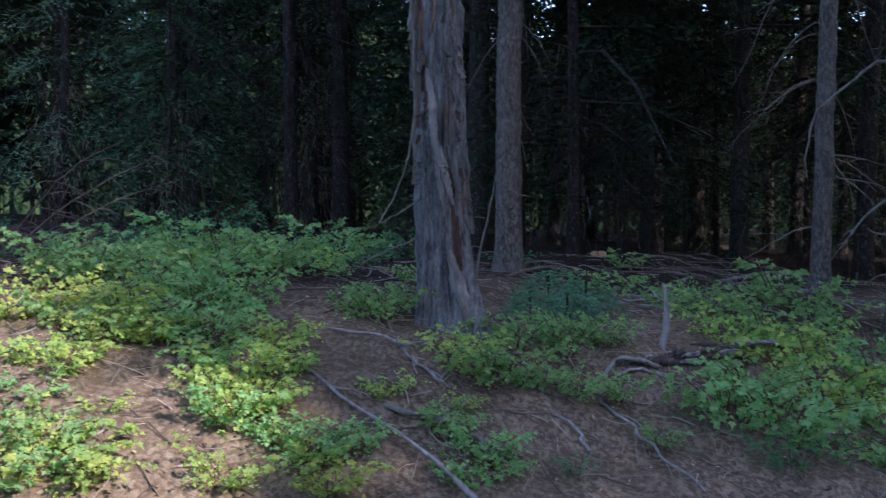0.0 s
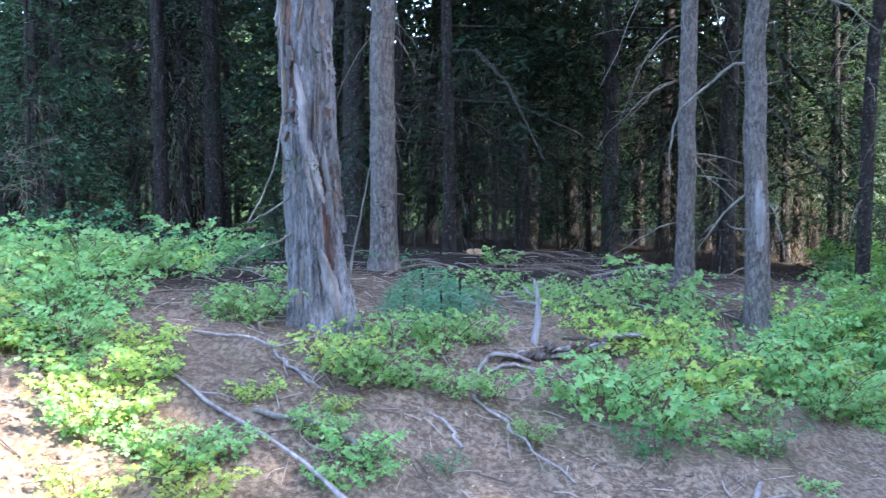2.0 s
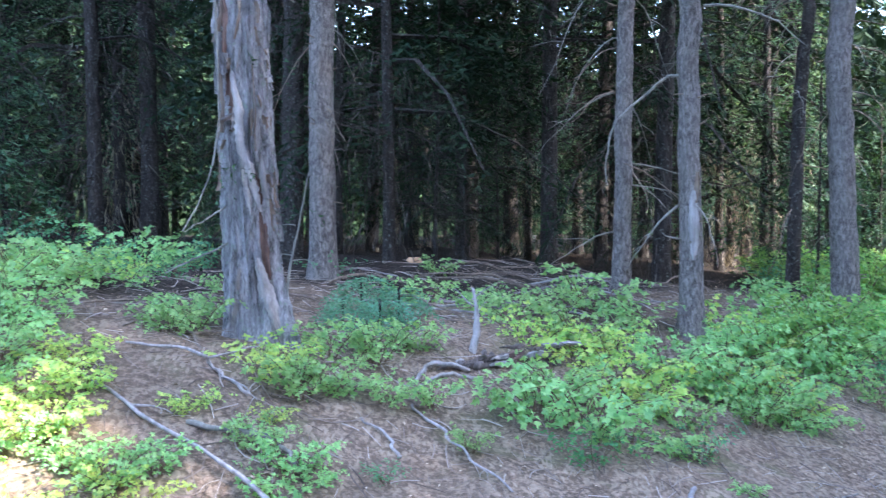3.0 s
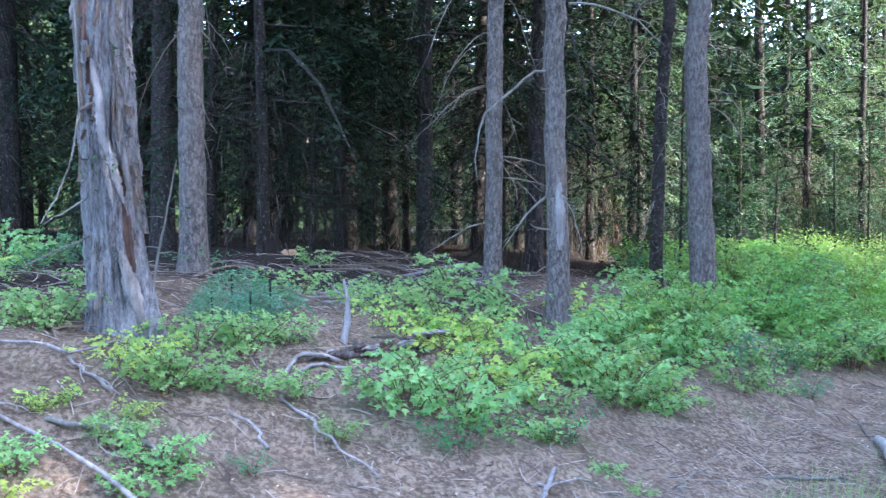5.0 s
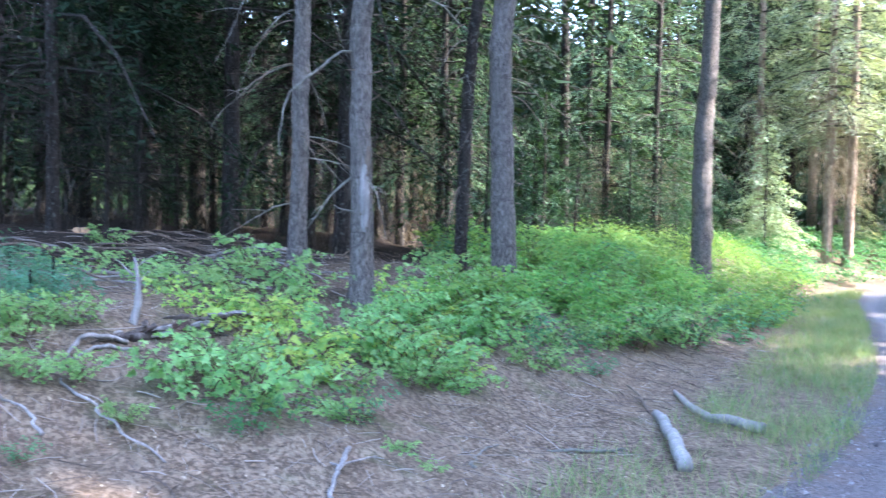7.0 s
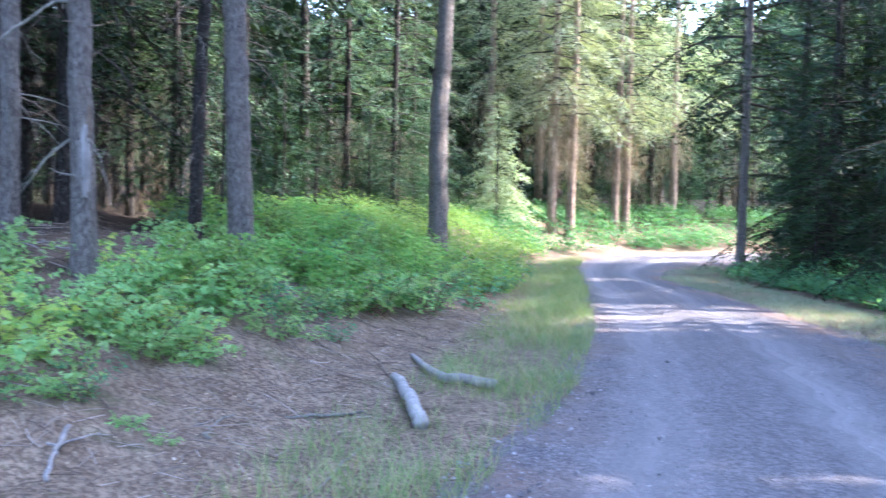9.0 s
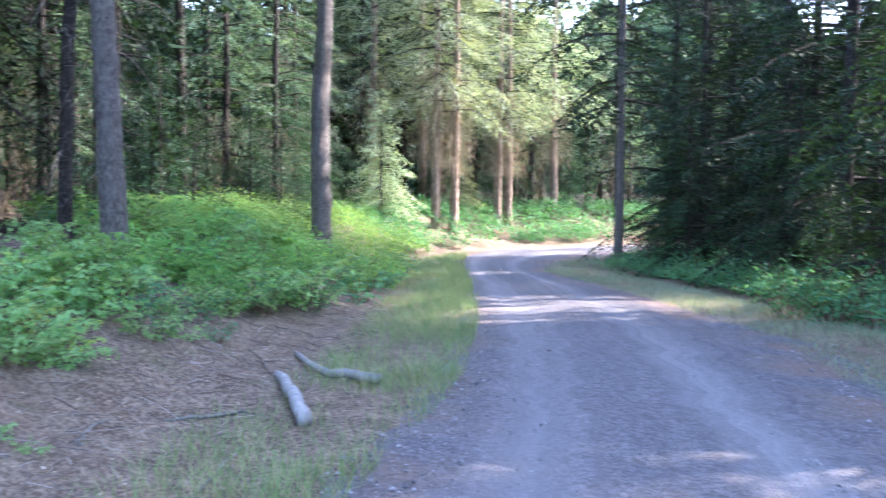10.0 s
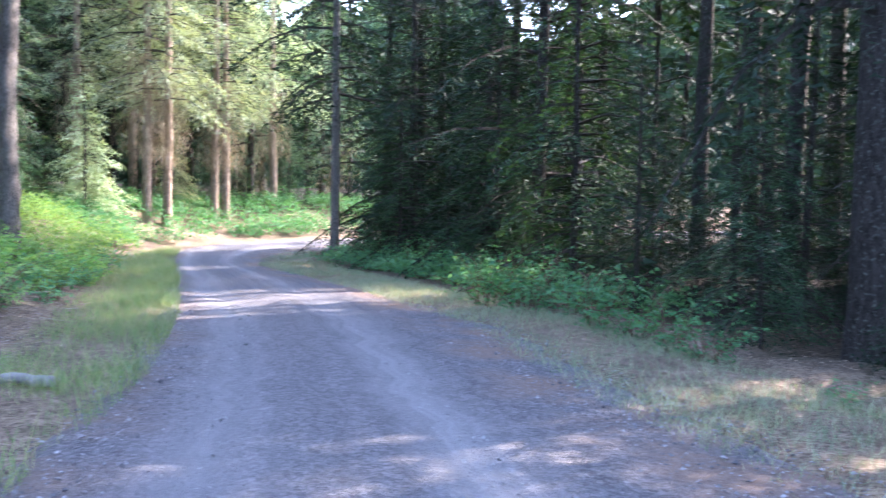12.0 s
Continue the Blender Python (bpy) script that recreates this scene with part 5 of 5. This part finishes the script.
def gravel():
    """Loose stones on the road and along its edges."""
    rng = np.random.default_rng(303)
    xy = np.column_stack([rng.uniform(2.5, 15, 60000), rng.uniform(-1, 13, 60000)])
    l, r = away(ROAD_LEFT, xy[:, 0], xy[:, 1]), -away(ROAD_RIGHT, xy[:, 0], xy[:, 1])
    u = -l / np.maximum(0.1, -l - r)
    keep = (l < 0.1) & (r < 0.35) & (rng.random(len(l)) < 0.25 + 0.75 * (np.abs(u - 0.41) > 0.3)) & (rng.random(len(l)) < np.clip(1.6 - np.hypot(xy[:, 0], xy[:, 1]) / 12, 0.1, 1))
    xy = xy[keep][:8000]
    n = len(xy)
    c = np.column_stack([xy, road_height(xy[:, 0], xy[:, 1]) + 0.018])
    octa = np.array([(1, 0, 0), (-1, 0, 0), (0, 1, 0), (0, -1, 0), (0, 0, 1), (0, 0, -1)], float)
    s = rng.lognormal(-4.85, 0.4, (n, 1, 1))
    v = c[:, None] + s * octa[None] * rng.uniform(0.6, 1.3, (n, 6, 1)) * [1, 1, 0.65] + s * rng.normal(0, 0.2, (n, 6, 3))
    f = np.array([(0, 2, 4), (2, 1, 4), (1, 3, 4), (3, 0, 4), (2, 0, 5), (1, 2, 5), (3, 1, 5), (0, 3, 5)])
    b = Build()
    b.add(v.reshape(-1, 3), (f[None] + (np.arange(n) * 6)[:, None, None]).reshape(-1, 3))
    tagged(part("gravel_stones", b, STONE), "loose grey gravel stones on the road", "gravel", kind="stuff")


STONE = leaf_material("stone", [(0.1, 0.095, 0.1), (0.2, 0.19, 0.195), (0.36, 0.345, 0.345)], 0.0, 0.85, 0.1)
DRY_LEAF = leaf_material("dry_leaf", [(0.1, 0.065, 0.045), (0.27, 0.19, 0.135), (0.52, 0.43, 0.34)], 0.15, 0.8, 0.1)
gravel()
WOOD_STRAW = leaf_material("strewn_twig", [(0.07, 0.055, 0.045), (0.2, 0.16, 0.13), (0.42, 0.37, 0.32)], 0.0, 0.8, 0.1)


def litter():
    """Thin twigs and dry leaves strewn over the bank and the forest's edge."""
    rng = np.random.default_rng(304)
    b = Build()
    made = 0
    while made < 4200:
        x, y = rng.uniform(-6, 12), rng.uniform(3, 14)
        n = left_of(x, y) if made % 4 else right_of(x, y)
        if not 1.2 < n < 9:
            made += made % 4 == 0
            continue
        made += 1
        L, a = rng.lognormal(-1.75, 0.45), rng.uniform(0, 6.3)
        s = np.linspace(-0.5, 0.5, 4)
        bend = rng.normal(0, 0.12) * L
        px, py = x + np.cos(a) * L * s - np.sin(a) * bend * s * s * 4, y + np.sin(a) * L * s + np.cos(a) * bend * s * s * 4
        pz = ground(px, py) + lumps(px, py) + 0.012 + np.abs(rng.normal(0, 0.02)) * (s + 0.5)
        b.tube(np.column_stack([px, py, pz]), rng.uniform(0.0015, 0.005), 3, cap=False)
    for _ in range(5000):
        x, y = rng.uniform(-5, 9), rng.uniform(3.5, 11)
        if 1.0 < left_of(x, y) < 7.5:
            L, a = rng.uniform(0.04, 0.2), rng.uniform(0, 6.3)
            px, py = x + np.array([0, math.cos(a) * L]), y + np.array([0, math.sin(a) * L])
            b.tube(np.column_stack([px, py, ground(px, py) + lumps(px, py) + 0.012 + np.array([0, rng.uniform(0, 0.03)])]), rng.uniform(0.0012, 0.003), 3, cap=False)
    tagged(part("fallen_twigs", b, WOOD_STRAW), "thin brown fallen twigs strewn over the bank", "twigs", kind="stuff")
    xy = np.column_stack([rng.uniform(-7, 16, 60000), rng.uniform(0, 16, 60000)])
    n1, n2 = away(ROAD_LEFT, xy[:, 0], xy[:, 1]), -away(ROAD_RIGHT, xy[:, 0], xy[:, 1])
    xy = xy[((n1 > 0.8) & (n1 < 8)) | ((n2 > 0.6) & (n2 < 5))][:9000]
    at = np.column_stack([xy, ground(xy[:, 0], xy[:, 1]) + lumps(xy[:, 0], xy[:, 1]) + 0.014])
    lb = Build()
    leaf_set(lb, rng, at, rng.uniform(0, 6.3, len(at)), 0.035, False, 0.3)
    tagged(part("dry_leaves", lb, DRY_LEAF), "dry brown leaves and needles lying on the bank", "leaf litter", kind="stuff")


litter()


# ---- fallen wood ----
def lying(name, ends, r0, r1, label, mat, seed, crook=0.04, lift=0.0, forks=0, category="fallen branch", sides=8):
    """A branch or log that lies along the ground between points of its course."""
    rng = np.random.default_rng(seed)
    ends = np.array(ends, float)
    s = np.linspace(0, 1, 18)
    k = np.linspace(0, 1, len(ends))
    x, y = np.interp(s, k, ends[:, 0]), np.interp(s, k, ends[:, 1])
    wig = np.cumsum(rng.normal(0, crook * 0.25, (18, 3)), axis=0)
    wig -= wig[0] + s[:, None] * (wig[-1] - wig[0])
    r = r0 + (r1 - r0) * s
    z = ground(x, y) + lumps(x, y)
    z = np.maximum(z, np.interp(s, [0, 0.5, 1], [z[0], max(z[9], 0.5 * (z[0] + z[-1])), z[-1]])) + r * 0.8 + lift * np.sin(s * math.pi)
    t = thing(name, x[0], y[0], z[0], label, category)
    o = np.array([x[0], y[0], z[0]])
    pts = np.column_stack([x, y, z]) + wig * [1, 1, 0.3] - o
    b = Build()
    b.tube(pts, r * (1 + (0.02 if sides > 11 else 0.08) * rng.normal(size=18)), sides, 0.035 if sides > 11 else 0.08, rng)
    part("limb", b, mat, t, smooth=True)
    for _ in range(forks):
        q = rng.uniform(0.25, 0.85)
        p = np.array([np.interp(q, s, pts[:, a]) for a in range(3)])
        d = unit(pts[-1] - pts[0])
        a = math.atan2(d[1], d[0]) + rng.choice([-1, 1]) * rng.uniform(0.4, 0.9)
        fb = Build()
        dead_branch(fb, p, a, rng.uniform(0.15, 0.45), rng.uniform(0.0, 0.25), 0.2, max(0.005, r1 * 0.6), rng, 1, 5)
        part("twig", fb, mat, t)
    return t


lying("fallen_branch", [(-1.73, 5.87), (-1.2, 5.45), (-0.52, 4.98), (0.0, 4.6)], 0.009, 0.016, "long pale fallen branch sloping down the bank", WOOD_GREY, 401, 0.05, 0.03, 1)
lying("fallen_branch", [(-1.41, 6.21), (-0.9, 6.1), (-0.6, 5.94)], 0.008, 0.013, "grey fallen branch on bare soil", WOOD_GREY, 402, 0.08, 0.05, 3)
lying("fallen_branch", [(-1.5, 6.5), (-1.15, 6.75), (-0.95, 6.35)], 0.007, 0.01, "crooked grey branch on bare soil", WOOD_TWIG, 403, 0.1, 0.04, 3)
lying("fallen_branch", [(-2.0, 6.9), (-1.4, 7.2), (-0.9, 7.0)], 0.007, 0.009, "grey branch lying by the cedar", WOOD_TWIG, 404, 0.1, 0.05, 3)
lying("fallen_branch", [(0.09, 6.05), (0.2, 5.9), (0.33, 5.73)], 0.006, 0.012, "short grey stick on the bank", WOOD_GREY, 405, 0.04)
lying("fallen_branch", [(0.44, 6.41), (0.62, 6.0), (0.98, 5.48)], 0.01, 0.007, "long thin stick running down the bank", WOOD_GREY, 406, 0.06, 0.02, 1)
lying("fallen_branch", [(0.49, 6.72), (0.6, 6.95), (0.9, 7.05)], 0.014, 0.02, "arched grey root of fallen wood", WOOD_GREY, 407, 0.05, 0.035)
lying("fallen_branch", [(0.5, 6.64), (0.66, 6.82), (0.95, 6.95)], 0.012, 0.017, "grey root beside its twin", WOOD_GREY, 408, 0.05, 0.03)
ROTTEN = lying("rotten_log", [(0.94, 7.11), (1.3, 7.35), (1.68, 7.55)], 0.035, 0.045, "short rotten grey log with splintered ends", WOOD_ROT, 409, 0.08, 0.0, 1, "log", 14)
PALE = lying("pale_log", [(5.62, 7.12), (5.1, 6.25), (4.52, 5.29)], 0.042, 0.06, "pale barkless log lying down the ditch side", WOOD_BARE, 410, 0.012, 0.03, 0, "log", 14)
lying("pale_log", [(6.5, 8.0), (6.1, 7.25), (5.85, 6.65), (5.97, 6.1)], 0.025, 0.05, "grey log half sunk in grass", WOOD_GREY, 411, 0.015, 0.0, 0, "log", 12)
lying("fallen_branch", [(6.1, 8.3), (5.85, 7.7), (5.6, 7.15)], 0.008, 0.014, "thin grey stick running on from the log", WOOD_TWIG, 421, 0.03, 0.02, 2)
lying("fallen_branch", [(3.9, 6.16), (4.2, 6.0), (4.5, 5.98)], 0.015, 0.01, "pale brown forked stick on the bank", WOOD_PALE, 412, 0.05, 0.0, 2)
lying("fallen_branch", [(1.86, 5.1), (2.02, 5.42), (2.16, 5.7)], 0.014, 0.017, "broken grey stub of branch", WOOD_GREY, 413, 0.03, 0.02, 2)
lying("fallen_branch", [(2.6, 4.1), (3.3, 4.55), (3.9, 5.1)], 0.008, 0.006, "thin dry stalk in the verge grass", WOOD_PALE, 414, 0.04)
lying("fallen_branch", [(3.0, 5.6), (3.2, 5.9), (3.5, 6.2)], 0.012, 0.008, "dry forked stick on the slope", WOOD_PALE, 415, 0.06, 0.0, 2)
lying("fallen_branch", [(-0.9, 5.5), (-0.5, 5.45), (-0.25, 5.3)], 0.02, 0.014, "bleached curved stick under leaves", WOOD_PALE, 416, 0.08, 0.02)
lying("fallen_branch", [(-2.2, 5.6), (-1.9, 5.2), (-1.6, 5.0)], 0.018, 0.012, "brown stick under the shrubs", WOOD_TWIG, 417, 0.06, 0.02, 1)
lying("fallen_branch", [(0.6, 9.2), (1.6, 9.4), (2.4, 9.0)], 0.014, 0.01, "grey branch on the forest floor", WOOD_GREY, 418, 0.08, 0.03, 3)
lying("fallen_branch", [(0.1, 8.8), (0.7, 8.5), (1.3, 8.6)], 0.014, 0.01, "grey branch on the forest floor", WOOD_GREY, 419, 0.08, 0.03, 3)


rng = np.random.default_rng(420)
for k in range(22):
    x, y, a, L = rng.uniform(-0.9, 4.6), rng.uniform(8.3, 12.5), rng.uniform(-0.6, 0.6), rng.uniform(0.25, 0.75)
    lying("fallen_branch", [(x - L * math.cos(a), y - L * math.sin(a)), (x, y + rng.normal(0, 0.08)), (x + L * math.cos(a), y + L * math.sin(a))], rng.uniform(0.008, 0.02), 0.007,
          "grey dead branch on the dark forest floor", WOOD_GREY if k % 4 == 0 else WOOD_TWIG, 480 + k, 0.09, rng.uniform(0.02, 0.12), 4)


def rotten_end(log, x, y, r):
    b = Build()
    s = np.linspace(0, 1, 4)[:, None]
    o = np.array(log.location)
    p = np.array([x, y, gz(x, y) + float(lumps(x, y)) + r * 0.8]) - o
    b.tube(p + s * np.array([-0.03, -0.05, 0.0]), np.array([1.06, 1.1, 1.04, 0.7]) * r, 14, 0.05, np.random.default_rng(434))
    part("rotten_end", b, WOOD_ROT, log, "dark rotten end")


rotten_end(PALE, 4.56, 5.36, 0.06)


def splinters(log, seed):
    """Torn shards of wood along a rotten log and at its ends."""
    rng = np.random.default_rng(seed)
    for k in range(26):
        q = rng.uniform(-0.1, 1.05)
        a = 0.54 + rng.normal(0, 0.4)
        L = rng.uniform(0.08, 0.3)
        o = np.array([0.74 * q, 0.44 * q, 0.05 * q + rng.uniform(-0.01, 0.06)]) + rng.normal(0, 0.025, 3)
        d = np.array([math.cos(a), math.sin(a), rng.uniform(-0.1, 0.35)]) * L * rng.choice([-1, 1])
        b = Build()
        t = np.linspace(0, 1, 5)[:, None]
        b.tube(o + t * d + rng.normal(0, 0.006, (5, 3)), np.array([0.02, 0.026, 0.022, 0.014, 0.003]) * rng.uniform(0.5, 1.1), 5, 0.25, rng)
        part("splinter", b, (WOOD_ROT, WOOD_ROT, WOOD_RED, WOOD_GREY)[rng.integers(4)], log)


splinters(ROTTEN, 433)


def standing_snag():
    """The forked grey stick that stands by the rotten log."""
    t = thing("dead_stick", 0.93, 7.42, gz(0.93, 7.42), "upright forked dead stick, bleached grey", "dead stick")
    rng = np.random.default_rng(430)
    b = Build()
    s = np.linspace(0, 1, 12)
    b.tube(np.column_stack([0.02 + 0.05 * np.sin(s * 3) + 0.03 * s, 0.1 * s, -0.06 + 0.58 * s]), 0.036 * (1.1 - 0.85 * s), 9, 0.12, rng)
    part("stem", b, WOOD_BARE, t, smooth=True)
    for q, a, L in ((0.55, 0.4, 0.14), (0.75, 2.6, 0.18), (0.85, 0.2, 0.2)):
        fb = Build()
        dead_branch(fb, (0.05, 0.1 * q, 0.5 * q), a, L, 0.9, 0.1, 0.008, rng, 1, 5)
        part("twig", fb, WOOD_GREY, t)


standing_snag()


def brush_pile():
    t = thing("brush_pile", -5.3, 9.6, gz(-5.3, 9.6), "heap of reddish-brown dead branches on the bank", "brush pile")
    rng = np.random.default_rng(431)
    for k in range(46):
        a = rng.uniform(-0.9, 0.9) + (math.pi if rng.random() < 0.45 else 0)
        limb(t, "branch", WOOD_RED if k % 3 else WOOD_TWIG, (rng.normal(0, 0.35), rng.normal(0, 0.3), rng.uniform(0.0, 0.35)), a, rng.uniform(0.3, 1.1), rng.uniform(0.0, 0.45), rng.uniform(0.2, 0.9), rng.uniform(0.006, 0.016), rng, 3, 4)


brush_pile()
for k, (x, y, a, L) in enumerate(((-5.6, 9.2, -0.5, 2.0), (-5.2, 9.0, 0.4, 1.6), (-5.9, 9.8, 0.1, 2.2))):
    t = thing("dead_bough", x, y, gz(x, y) - 0.03, "long bare dead bough leaning over the brush", "dead bough", "dead boughs over the brush")
    rb = np.random.default_rng(440 + k)
    b = Build()
    s = np.linspace(0, 1, 12)
    line = np.column_stack([math.cos(a) * L * s, math.sin(a) * L * s, L * (0.95 * s - 0.35 * s * s)]) + np.cumsum(rb.normal(0, 0.015, (12, 3)), axis=0) * s[:, None]
    b.tube(line, 0.013 * (1 - 0.75 * s), 6)
    part("limb", b, WOOD_TWIG, t)
    for q in rb.integers(3, 11, 8):
        tb = Build()
        dead_branch(tb, line[q], a + rb.choice([-1, 1]) * rb.uniform(0.4, 1.1), L * rb.uniform(0.15, 0.4), rb.uniform(-0.3, 0.3), 0.35, 0.006, rb, 0, 4)
        part("twig", tb, WOOD_TWIG, t)


# low stump added where a spot of sun lies on the forest floor
def sunlit_spot_stump():
    t = thing("stump", 0.79, 12.45, gz(0.79, 12.45) - 0.05, "small broken stump standing in for a sunlit spot, the glow put into its pale orange wood", "stump")
    rng = np.random.default_rng(450)
    b = Build()
    b.tube(np.column_stack([0.02 * np.arange(6), 0 * np.arange(6), 0.022 * np.arange(6)]), [0.13, 0.11, 0.1, 0.09, 0.06, 0.02], 12, 0.12, rng)
    part("wood", b, WOOD_SUNLIT, t)


# pale orange that carries the sunlight of that spot
WOOD_SUNLIT = wood_material("fresh_orange_wood", (0.35, 0.2, 0.1), (0.6, 0.4, 0.24), 4)
sunlit_spot_stump()
seedling = conifer("cedar_seedling", 460, "small blue-green cedar seedling at the trunk's foot", 0.4, 0.004, 0.02, 0.55, 17, BARK_DARK, NEEDLE_SEEDLING, 0, 0.2, category="seedling", group="cedar seedlings", twig_gap=0.05, blade=(0.045, 0.013), step=0.028, sides=5, shape=0.5, droop=0.7)
for k, (x, y, s) in enumerate(((0.1, 8.2, 0.8), (0.42, 8.1, 0.75), (0.25, 7.8, 0.6), (-0.05, 7.6, 0.6))):
    again(seedling, x, y, 120 * k, s, 0.02)
